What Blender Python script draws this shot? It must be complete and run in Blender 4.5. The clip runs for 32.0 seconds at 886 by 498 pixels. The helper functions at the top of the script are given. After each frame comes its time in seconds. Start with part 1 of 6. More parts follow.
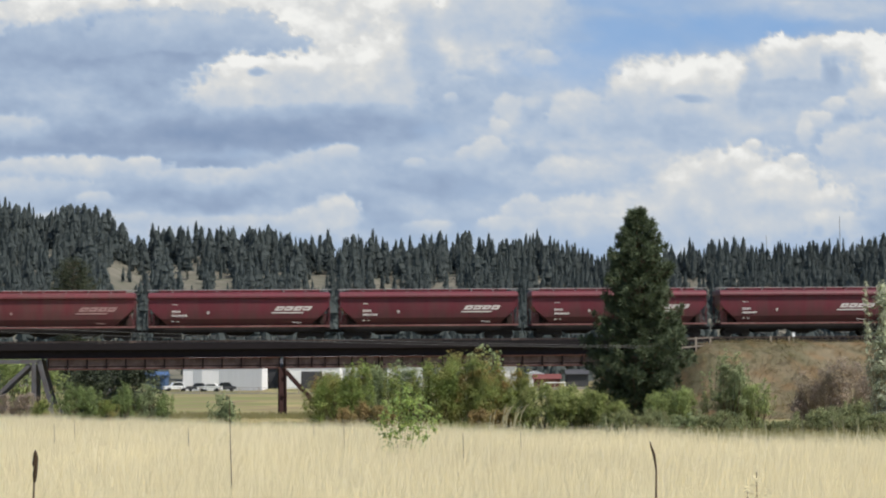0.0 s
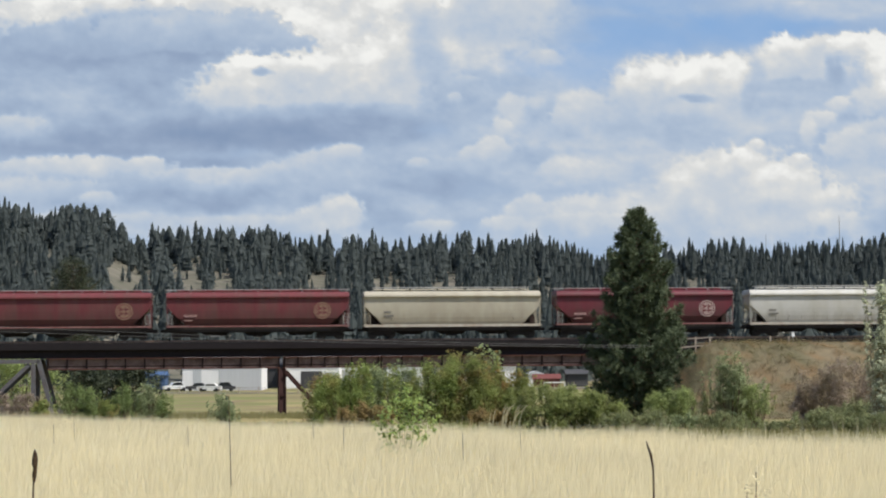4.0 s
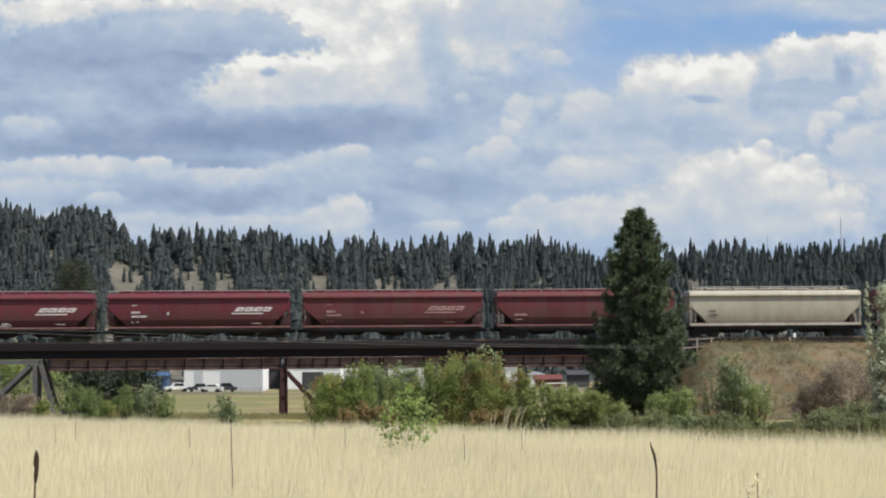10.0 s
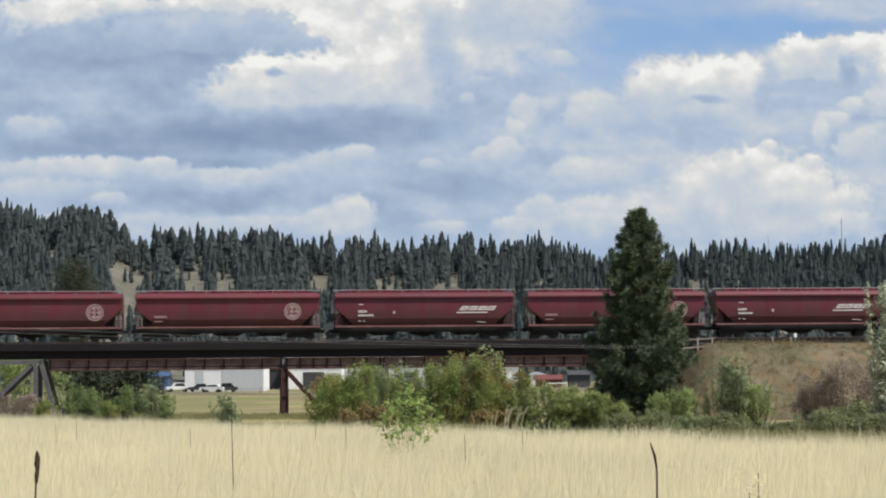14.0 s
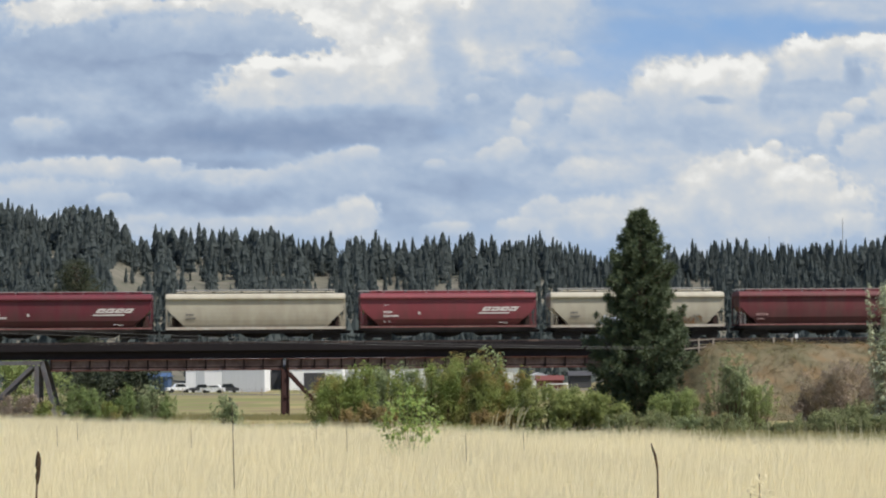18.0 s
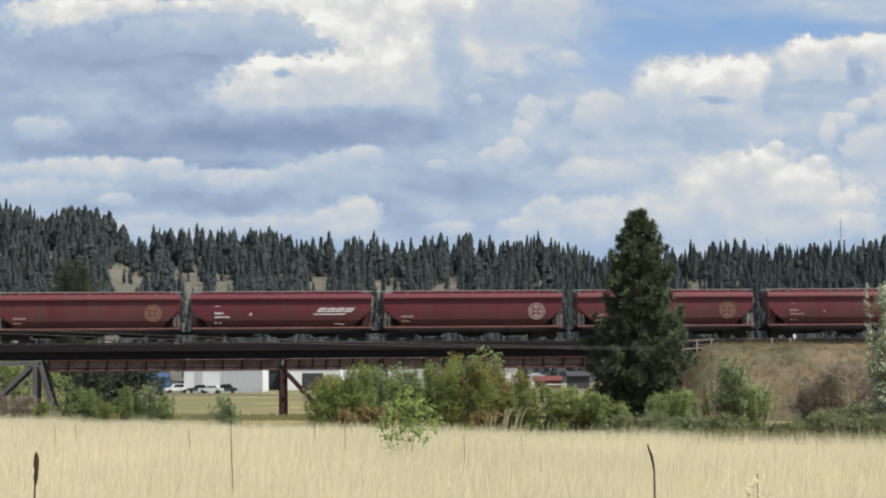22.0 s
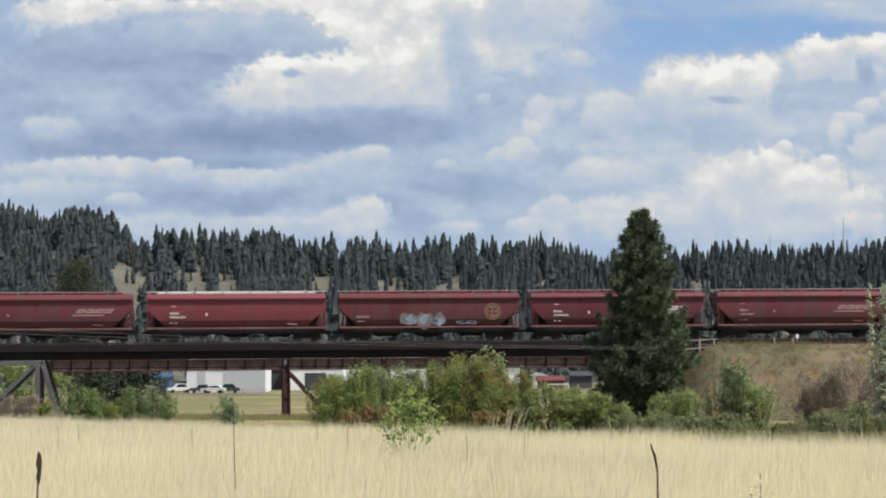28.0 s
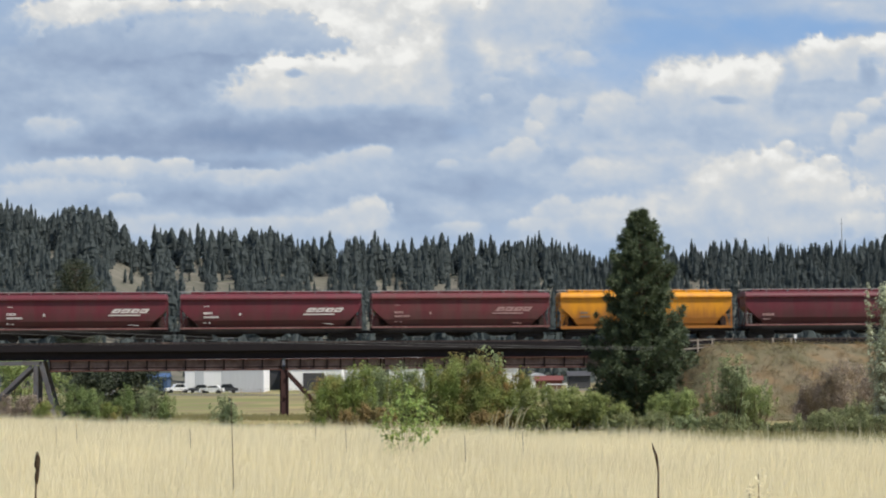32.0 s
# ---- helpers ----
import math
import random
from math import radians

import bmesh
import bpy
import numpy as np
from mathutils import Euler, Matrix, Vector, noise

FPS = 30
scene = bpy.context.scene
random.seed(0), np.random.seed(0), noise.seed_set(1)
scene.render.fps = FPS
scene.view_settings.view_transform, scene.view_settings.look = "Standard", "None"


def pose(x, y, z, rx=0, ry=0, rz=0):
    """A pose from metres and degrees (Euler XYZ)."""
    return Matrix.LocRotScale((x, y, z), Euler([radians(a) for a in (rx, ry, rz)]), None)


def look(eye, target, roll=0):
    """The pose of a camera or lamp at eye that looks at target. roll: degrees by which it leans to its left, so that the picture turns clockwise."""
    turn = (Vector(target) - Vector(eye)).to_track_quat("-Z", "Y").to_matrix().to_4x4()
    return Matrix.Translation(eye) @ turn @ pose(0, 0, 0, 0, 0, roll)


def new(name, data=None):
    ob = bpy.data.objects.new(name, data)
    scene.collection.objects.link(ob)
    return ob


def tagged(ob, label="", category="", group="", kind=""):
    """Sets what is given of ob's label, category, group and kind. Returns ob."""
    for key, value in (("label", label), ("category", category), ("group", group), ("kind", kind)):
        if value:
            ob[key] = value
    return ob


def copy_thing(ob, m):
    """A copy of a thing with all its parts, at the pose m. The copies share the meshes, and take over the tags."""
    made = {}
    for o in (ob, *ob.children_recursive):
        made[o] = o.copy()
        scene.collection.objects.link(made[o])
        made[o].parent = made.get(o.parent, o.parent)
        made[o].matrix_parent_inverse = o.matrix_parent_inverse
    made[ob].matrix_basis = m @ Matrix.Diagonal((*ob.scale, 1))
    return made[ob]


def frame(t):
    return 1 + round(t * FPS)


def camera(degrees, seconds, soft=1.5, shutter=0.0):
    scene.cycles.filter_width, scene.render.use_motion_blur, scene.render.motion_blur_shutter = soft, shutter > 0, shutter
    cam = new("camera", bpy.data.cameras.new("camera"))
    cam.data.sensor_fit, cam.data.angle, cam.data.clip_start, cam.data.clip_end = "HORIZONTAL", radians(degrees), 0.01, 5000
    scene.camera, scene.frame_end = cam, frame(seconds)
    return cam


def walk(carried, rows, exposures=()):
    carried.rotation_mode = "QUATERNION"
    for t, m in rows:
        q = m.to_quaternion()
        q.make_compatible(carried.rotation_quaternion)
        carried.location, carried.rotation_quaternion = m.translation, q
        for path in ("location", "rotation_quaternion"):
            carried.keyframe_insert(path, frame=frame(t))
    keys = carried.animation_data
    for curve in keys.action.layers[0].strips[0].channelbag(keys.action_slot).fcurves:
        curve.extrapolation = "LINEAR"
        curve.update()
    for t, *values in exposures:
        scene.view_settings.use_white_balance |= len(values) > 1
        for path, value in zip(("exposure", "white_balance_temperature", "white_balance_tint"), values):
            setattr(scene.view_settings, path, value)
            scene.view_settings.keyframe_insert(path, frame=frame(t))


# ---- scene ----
# ---- the standpoint: a zoomed camera on the grassy rise, hand-held on a rest ----
LENS = 24.0
FOCAL = 0.5 / math.tan(radians(LENS / 2))       # in picture widths
EYE = Vector((0.0, 0.0, 5.2))
TILT = 0.0540                                    # upward slope of the sight line
ROLL = -0.47

cam = camera(LENS, 32.0, soft=2.0, shutter=0.2)

# seconds, small turns to the left and upward, in thousandths of a radian
SWAY = [(0, .22, 0), (.5, -.11, 0), (1, -.03, 0), (1.5, .11, .05), (2, .05, 0), (2.5, -.11, 0), (3, .16, 0), (3.5, -.11, -.08),
        (5.5, .70, 0), (6, .70, 0), (6.5, .30, .38), (7, .30, .46), (7.5, .70, .41), (8, .30, .41), (8.5, .70, .41),
        (9, .30, .41), (9.5, .30, .41), (10, .70, .27), (10.5, .70, .33), (11, .84, .41), (11.5, .43, .41), (12, .30, .41),
        (12.5, .30, .41), (13, .57, .33), (13.5, .70, .38), (14, 1.08, .33), (14.5, .70, .33)]
SWAY += [(16.5, .70, .41), (17, 1.14, .41), (17.5, .30, .54), (18, 1.54, .68), (18.5, 1.27, .41), (19, 1.14, .41),
         (19.5, 1.14, .41), (20, 1.0, .41), (20.5, 1.08, .46), (21, .76, .41), (21.5, .35, .65), (22, .68, .84), (22.5, .70, .41),
         (23, .16, .14), (23.5, 1.30, .05), (24, .24, .81), (24.5, .95, 1.06), (25, .68, 1.25), (25.5, 1.54, 1.38)]
SWAY += [(27.5, 2.09, .54), (28, 1.95, .79), (28.5, 1.54, .54), (29, 1.95, .98), (29.5, 1.54, .98), (30, 1.87, .81),
         (30.5, 1.54, .87), (31, 1.73, .81), (31.5, 1.63, .46), (32, 1.14, .81)]


def sight(turn, up):
    return look(EYE, EYE + Vector((-turn / 1000, 1.0, TILT + up / 1000)) * 200, ROLL)


walk(cam, [(t, sight(a, b)) for t, a, b in SWAY])

# ---- daylight ----
SUN_EL, SUN_AZ = 57.0, 118.0                     # azimuth clockwise from +y
world = bpy.data.worlds.new("sky")
scene.world = world
world.use_nodes = True
wn = world.node_tree.nodes
sky = wn.new("ShaderNodeTexSky")
sky.sky_type, sky.sun_disc = "NISHITA", False
sky.sun_elevation, sky.sun_rotation = radians(SUN_EL), radians(SUN_AZ)
sky.air_density, sky.dust_density = 1.0, 1.5
wn["Background"].inputs["Strength"].default_value = 0.125
world.node_tree.links.new(sky.outputs["Color"], wn["Background"].inputs["Color"])

sun = new("sun", bpy.data.lights.new("sun", "SUN"))
sun.data.energy, sun.data.angle, sun.data.color = 4.8, radians(0.6), (1.0, 0.95, 0.87)
toward = Vector((math.sin(radians(SUN_AZ)) * math.cos(radians(SUN_EL)),
                 math.cos(radians(SUN_AZ)) * math.cos(radians(SUN_EL)), math.sin(radians(SUN_EL))))
sun.matrix_world = look(toward * 500, (0, 0, 0))
scene.view_settings.exposure = 0.0


# ---- materials ----
def srgb(r, g, b):
    return tuple(((c / 255) / 12.92 if c < 10 else ((c / 255 + 0.055) / 1.055) ** 2.4) for c in (r, g, b))


def mat(name, color, rough=0.8, metal=0.0, vary=0.25, fine=8.0, coarse=0.7, bump=0.15, stretch=(1, 1, 1), island=0.0, per_object=0.0,
        dirt=None, dirt_amount=0.0, spec=0.3, grime=None):
    """A surface with two scales of variation, relief, and optional dirt, varied per piece or per island."""
    m = bpy.data.materials.new(name)
    m.use_nodes = True
    t = m.node_tree
    n, l = t.nodes, t.links
    b = n["Principled BSDF"]
    b.inputs["Roughness"].default_value, b.inputs["Metallic"].default_value = rough, metal
    b.inputs["Specular IOR Level"].default_value = spec
    co = n.new("ShaderNodeTexCoord")
    mp = n.new("ShaderNodeMapping")
    mp.inputs["Scale"].default_value = stretch
    l.new(co.outputs["Object"], mp.inputs["Vector"])
    n1, n2 = n.new("ShaderNodeTexNoise"), n.new("ShaderNodeTexNoise")
    n1.inputs["Scale"].default_value, n2.inputs["Scale"].default_value = fine, coarse
    n1.inputs["Detail"].default_value, n2.inputs["Detail"].default_value = 5, 4
    l.new(mp.outputs["Vector"], n1.inputs["Vector"])
    l.new(mp.outputs["Vector"], n2.inputs["Vector"])
    add = n.new("ShaderNodeMath")
    add.operation = "ADD"
    l.new(n1.outputs["Fac"], add.inputs[0])
    l.new(n2.outputs["Fac"], add.inputs[1])
    fac = add.outputs[0]
    extra = None
    if island:
        g = n.new("ShaderNodeNewGeometry")
        extra, amount = g.outputs["Random Per Island"], island
    elif per_object:
        g = n.new("ShaderNodeObjectInfo")
        extra, amount = g.outputs["Random"], per_object
    if extra:
        ma = n.new("ShaderNodeMath")
        ma.operation = "MULTIPLY_ADD"
        ma.inputs[1].default_value = amount
        l.new(extra, ma.inputs[0])
        l.new(fac, ma.inputs[2])
        fac = ma.outputs[0]
        centre = 1.0 + amount / 2
    else:
        centre = 1.0
    mr = n.new("ShaderNodeMapRange")
    mr.inputs["From Min"].default_value, mr.inputs["From Max"].default_value = centre - 0.5, centre + 0.5
    mr.inputs["To Min"].default_value, mr.inputs["To Max"].default_value = 1 - vary, 1 + vary
    l.new(fac, mr.inputs["Value"])
    mul = n.new("ShaderNodeVectorMath")
    mul.operation = "SCALE"
    mul.inputs[0].default_value = color
    l.new(mr.outputs["Result"], mul.inputs["Scale"])
    out = mul.outputs["Vector"]
    if dirt:
        n3 = n.new("ShaderNodeTexNoise")
        n3.inputs["Scale"].default_value, n3.inputs["Detail"].default_value = coarse * 2.3, 6
        l.new(mp.outputs["Vector"], n3.inputs["Vector"])
        mr3 = n.new("ShaderNodeMapRange")
        mr3.inputs["From Min"].default_value, mr3.inputs["From Max"].default_value = 0.42, 0.72
        mr3.inputs["To Max"].default_value = dirt_amount
        l.new(n3.outputs["Fac"], mr3.inputs["Value"])
        mx = n.new("ShaderNodeMix")
        mx.data_type = "RGBA"
        l.new(mr3.outputs["Result"], mx.inputs["Factor"])
        l.new(out, mx.inputs["A"])
        mx.inputs["B"].default_value = (*dirt, 1)
        out = mx.outputs["Result"]
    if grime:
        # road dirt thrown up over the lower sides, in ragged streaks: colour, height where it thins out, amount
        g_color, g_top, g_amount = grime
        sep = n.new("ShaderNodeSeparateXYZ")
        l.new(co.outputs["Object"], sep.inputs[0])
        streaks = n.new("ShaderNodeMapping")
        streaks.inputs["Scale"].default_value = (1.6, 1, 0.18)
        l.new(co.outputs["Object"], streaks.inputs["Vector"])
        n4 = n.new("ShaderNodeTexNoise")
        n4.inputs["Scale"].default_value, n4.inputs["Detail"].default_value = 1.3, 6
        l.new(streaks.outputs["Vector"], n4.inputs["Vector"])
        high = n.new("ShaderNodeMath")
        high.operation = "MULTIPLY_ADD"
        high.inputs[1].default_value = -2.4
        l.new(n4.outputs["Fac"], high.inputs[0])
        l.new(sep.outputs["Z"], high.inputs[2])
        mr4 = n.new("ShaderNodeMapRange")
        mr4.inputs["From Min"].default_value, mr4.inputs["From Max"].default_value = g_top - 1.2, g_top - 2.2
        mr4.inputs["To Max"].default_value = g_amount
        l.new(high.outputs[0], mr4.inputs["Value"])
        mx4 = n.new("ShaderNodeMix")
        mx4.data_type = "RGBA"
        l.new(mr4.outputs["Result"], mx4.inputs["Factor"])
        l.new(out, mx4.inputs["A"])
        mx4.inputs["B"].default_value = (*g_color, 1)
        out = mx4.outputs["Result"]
    l.new(out, b.inputs["Base Color"])
    if bump:
        bp = n.new("ShaderNodeBump")
        bp.inputs["Strength"].default_value, bp.inputs["Distance"].default_value = bump, 0.05
        l.new(n1.outputs["Fac"], bp.inputs["Height"])
        l.new(bp.outputs["Normal"], b.inputs["Normal"])
    return m


def two_tone(name, a, b, scale, rough=0.9, low=0.4, high=0.6, third=None, island=0.0):
    """Ground or leaf cover of two colours in patches, with grain on top."""
    m = mat(name, a, rough, vary=0.3, fine=scale * 14, coarse=scale * 3, bump=0.3, island=island)
    t = m.node_tree
    n, l = t.nodes, t.links
    p = n["Principled BSDF"]
    before = p.inputs["Base Color"].links[0].from_socket
    co = n.new("ShaderNodeTexCoord")
    last = before
    for k, (col, sc) in enumerate(((b, scale), (third, scale * 2.7))):
        if not col:
            continue
        nz = n.new("ShaderNodeTexNoise")
        nz.inputs["Scale"].default_value, nz.inputs["Detail"].default_value = sc, 5
        l.new(co.outputs["Object"], nz.inputs["Vector"])
        mr = n.new("ShaderNodeMapRange")
        mr.inputs["From Min"].default_value, mr.inputs["From Max"].default_value = low + 0.06 * k, high + 0.06 * k
        l.new(nz.outputs["Fac"], mr.inputs["Value"])
        mx = n.new("ShaderNodeMix")
        mx.data_type = "RGBA"
        l.new(mr.outputs["Result"], mx.inputs["Factor"])
        l.new(last, mx.inputs["A"])
        mx.inputs["B"].default_value = (*col, 1)
        last = mx.outputs["Result"]
    l.new(last, p.inputs["Base Color"])
    return m


def leafy(name, color, vary=0.5, rough=0.65, glow=0.42, second=None, island=0.5):
    """Leaves: colour varies leaf by leaf; light passes partly through."""
    m = mat(name, color, rough, vary=vary, fine=3.0, coarse=0.35, bump=0, island=island, spec=0.2)
    t = m.node_tree
    n, l = t.nodes, t.links
    p = n["Principled BSDF"]
    col = p.inputs["Base Color"].links[0].from_socket
    if second:
        co, nz, mr, mx = (n.new(k) for k in ("ShaderNodeTexCoord", "ShaderNodeTexNoise", "ShaderNodeMapRange", "ShaderNodeMix"))
        nz.inputs["Scale"].default_value = 0.55
        l.new(co.outputs["Object"], nz.inputs["Vector"])
        mr.inputs["From Min"].default_value, mr.inputs["From Max"].default_value = 0.48, 0.66
        l.new(nz.outputs["Fac"], mr.inputs["Value"])
        mx.data_type = "RGBA"
        l.new(mr.outputs["Result"], mx.inputs["Factor"])
        l.new(col, mx.inputs["A"])
        mx.inputs["B"].default_value = (*second, 1)
        col = mx.outputs["Result"]
        l.new(col, p.inputs["Base Color"])
    tr, mix = n.new("ShaderNodeBsdfTranslucent"), n.new("ShaderNodeMixShader")
    l.new(col, tr.inputs["Color"])
    mix.inputs["Fac"].default_value = glow
    l.new(p.outputs["BSDF"], mix.inputs[1])
    l.new(tr.outputs["BSDF"], mix.inputs[2])
    l.new(mix.outputs["Shader"], n["Material Output"].inputs["Surface"])
    return m


STRAW = leafy("straw", (0.855, 0.79, 0.575), vary=0.13, glow=0.5, island=0.3)
STRAW_GROUND = two_tone("straw_ground", (0.66, 0.61, 0.44), (0.58, 0.53, 0.37), 0.6)
LAND = two_tone("dry_land", (0.28, 0.235, 0.105), (0.165, 0.175, 0.06), 0.045, third=(0.20, 0.15, 0.085))
HILL = two_tone("hill_soil", (0.17, 0.155, 0.122), (0.125, 0.118, 0.09), 0.05, third=(0.10, 0.102, 0.072))
BANK = two_tone("bank_scrub", (0.165, 0.135, 0.085), (0.118, 0.108, 0.062), 0.2, third=(0.17, 0.12, 0.065))
# aerial haze put into the colour: paler and bluer than near needles
PINE_FAR = leafy("hazed_far_needles", (0.112, 0.134, 0.130), vary=0.22, glow=0.55, island=0.4)
NEEDLES = leafy("needles", (0.092, 0.118, 0.066), vary=0.45, glow=0.15, rough=0.8)
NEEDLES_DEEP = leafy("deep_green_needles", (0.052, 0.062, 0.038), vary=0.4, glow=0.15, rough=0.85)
BARK = mat("bark", (0.16, 0.11, 0.08), 0.9, vary=0.4, fine=12, stretch=(1, 1, 0.25), bump=0.5)
LEAF_OLIVE = leafy("olive_leaves", (0.29, 0.34, 0.115), vary=0.35, glow=0.5, second=(0.38, 0.25, 0.105))
LEAF_GREEN = leafy("green_leaves", (0.29, 0.35, 0.135), vary=0.35)
LEAF_PALE = leafy("pale_leaves", (0.50, 0.53, 0.38), glow=0.35)
LEAF_THICKET = leafy("thicket_leaves", (0.265, 0.335, 0.105), vary=0.4, glow=0.5, second=(0.31, 0.30, 0.105))
LEAF_SHOOT = leafy("poplar_leaves", (0.45, 0.53, 0.29), vary=0.4, glow=0.5)
LEAF_SPRIG = leafy("sprig_leaves", (0.33, 0.43, 0.15), vary=0.3, glow=0.45)
LEAF_STRAW = leafy("straw_stems", (0.42, 0.40, 0.27), glow=0.35)
WEED = leafy("field_weed_leaves", (0.34, 0.31, 0.155), vary=0.25, second=(0.27, 0.27, 0.115))
LEAF_HEDGE = leafy("hedge_leaves", (0.30, 0.345, 0.13), vary=0.35, glow=0.5, second=(0.28, 0.295, 0.12))
LEAF_LEFT = leafy("shade_side_leaves", (0.225, 0.29, 0.115), vary=0.4)
LEAF_LOW = leafy("edge_leaves", (0.27, 0.30, 0.15), vary=0.4, second=(0.245, 0.22, 0.115))
# shade under the far trees is in this colour; withered leaves share it
LEAF_DARK = leafy("withered_and_shade_leaves", (0.06, 0.075, 0.045), glow=0.15)
LEAF_GREY = leafy("grey_leaves", (0.285, 0.335, 0.18), vary=0.35)
LEAF_AMBER = leafy("amber_leaves", (0.33, 0.245, 0.11), vary=0.4, second=(0.30, 0.29, 0.12))
LEAF_RUST = leafy("rusty_leaves", (0.42, 0.35, 0.29), vary=0.25, glow=0.55, second=(0.29, 0.25, 0.165))
STEM = mat("stem", (0.10, 0.07, 0.045), 0.9, fine=30)
STEM_PALE = mat("pale_stem", (0.28, 0.23, 0.15), 0.9, fine=30)
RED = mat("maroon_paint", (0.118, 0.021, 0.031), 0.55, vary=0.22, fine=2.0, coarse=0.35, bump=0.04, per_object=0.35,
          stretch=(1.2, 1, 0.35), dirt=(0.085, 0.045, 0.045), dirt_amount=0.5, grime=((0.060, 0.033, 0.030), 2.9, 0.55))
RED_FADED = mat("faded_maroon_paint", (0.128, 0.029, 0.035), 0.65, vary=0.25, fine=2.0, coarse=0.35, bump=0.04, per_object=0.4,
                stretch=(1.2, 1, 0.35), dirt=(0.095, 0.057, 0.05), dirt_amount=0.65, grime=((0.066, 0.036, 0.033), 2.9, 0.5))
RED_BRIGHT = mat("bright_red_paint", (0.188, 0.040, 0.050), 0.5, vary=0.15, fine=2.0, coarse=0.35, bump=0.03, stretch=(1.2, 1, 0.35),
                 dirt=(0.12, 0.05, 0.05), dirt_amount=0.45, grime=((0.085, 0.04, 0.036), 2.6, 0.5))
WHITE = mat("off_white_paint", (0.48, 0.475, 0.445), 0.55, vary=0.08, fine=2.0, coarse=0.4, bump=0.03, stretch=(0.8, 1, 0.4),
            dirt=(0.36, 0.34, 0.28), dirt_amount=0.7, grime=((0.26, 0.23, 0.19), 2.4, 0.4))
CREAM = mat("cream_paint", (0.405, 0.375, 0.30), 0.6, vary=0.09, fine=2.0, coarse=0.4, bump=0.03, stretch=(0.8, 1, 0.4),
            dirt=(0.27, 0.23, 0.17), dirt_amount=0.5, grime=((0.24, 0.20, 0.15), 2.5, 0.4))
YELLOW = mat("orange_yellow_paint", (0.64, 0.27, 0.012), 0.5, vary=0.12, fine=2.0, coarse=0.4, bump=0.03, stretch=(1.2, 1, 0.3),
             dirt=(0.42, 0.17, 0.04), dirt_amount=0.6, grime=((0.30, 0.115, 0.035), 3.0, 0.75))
# sunlight on the sills put into paler colours, besides the worn spots
SILL_RED = mat("worn_lit_red_sill", (0.19, 0.075, 0.072), 0.6, vary=0.35, fine=3.0, coarse=0.8, bump=0.05, dirt=(0.30, 0.20, 0.18), dirt_amount=0.6)
SILL_PALE = mat("worn_lit_pale_sill", (0.48, 0.45, 0.39), 0.6, vary=0.2, fine=3.0, coarse=0.8, bump=0.05, dirt=(0.30, 0.17, 0.11), dirt_amount=0.6)
DARK = mat("running_gear", (0.030, 0.026, 0.025), 0.85, vary=0.4, fine=9, bump=0.2, dirt=(0.045, 0.036, 0.032), dirt_amount=0.5, spec=0.12)
# the wagon end's shade is put into this dark colour
END_SHEET = mat("shaded_end_sheet", (0.075, 0.05, 0.045), 0.85, vary=0.35, fine=4, bump=0.1, dirt=(0.05, 0.04, 0.036), dirt_amount=0.6, spec=0.12)
STEEL = mat("grimy_wheel_steel", (0.05, 0.044, 0.04), 0.6, 0.3, vary=0.3, fine=10)
GREY_METAL = mat("galvanized_grating", (0.38, 0.38, 0.37), 0.6, 0.3, vary=0.2, fine=10)
LETTER = mat("white_lettering", (0.58, 0.55, 0.53), 0.6, vary=0.15, fine=6, bump=0)
LETTER_DIM = mat("worn_lettering", (0.34, 0.21, 0.20), 0.65, vary=0.35, fine=6, bump=0)
LETTER_DARK = mat("dark_lettering", (0.16, 0.15, 0.14), 0.65, vary=0.3, fine=6, bump=0)
GOLD = mat("gold_emblem", (0.205, 0.125, 0.088), 0.6, vary=0.2, fine=6, bump=0)
EMBLEM_PALE = mat("pale_emblem", (0.33, 0.245, 0.23), 0.6, vary=0.2, fine=6, bump=0)
SPRAY_BLUE = mat("pale_blue_spray", (0.46, 0.53, 0.63), 0.6, vary=0.3, fine=4, bump=0)
SPRAY_BLUE_GREY = mat("blue_grey_spray", (0.24, 0.28, 0.36), 0.6, vary=0.3, fine=4, bump=0)
SPRAY_GREY = mat("grey_spray", (0.36, 0.35, 0.34), 0.6, vary=0.5, fine=5, bump=0)
SPRAY_BROWN = mat("brown_spray", (0.20, 0.11, 0.05), 0.6, vary=0.4, fine=4, bump=0)
BLACK_STEEL = mat("black_girder_steel", (0.024, 0.020, 0.023), 0.8, vary=0.35, fine=3, coarse=0.4, bump=0.1, dirt=(0.03, 0.025, 0.025), dirt_amount=0.5, spec=0.12)
CURB = mat("dark_deck_curb", (0.021, 0.018, 0.020), 0.9, vary=0.3, fine=4, coarse=0.4, bump=0.2, stretch=(0.3, 1, 2), spec=0.12)
RUST = mat("rusty_girder_steel", (0.105, 0.045, 0.036), 0.85, vary=0.35, fine=5, coarse=0.6, bump=0.2, dirt=(0.07, 0.04, 0.036), dirt_amount=0.7, spec=0.12)
RUST_DARK = mat("dark_rust_steel", (0.052, 0.028, 0.026), 0.85, vary=0.35, fine=5, coarse=0.6, bump=0.2, spec=0.12)
GREY_STEEL = mat("grey_truss_paint", (0.115, 0.115, 0.125), 0.7, vary=0.25, fine=5, coarse=0.7, bump=0.1, dirt=(0.09, 0.055, 0.045), dirt_amount=0.5)
WEB = mat("weathered_girder_web", (0.155, 0.112, 0.102), 0.85, vary=0.35, fine=4, coarse=0.5, bump=0.15, dirt=(0.06, 0.034, 0.03), dirt_amount=0.7, spec=0.12)
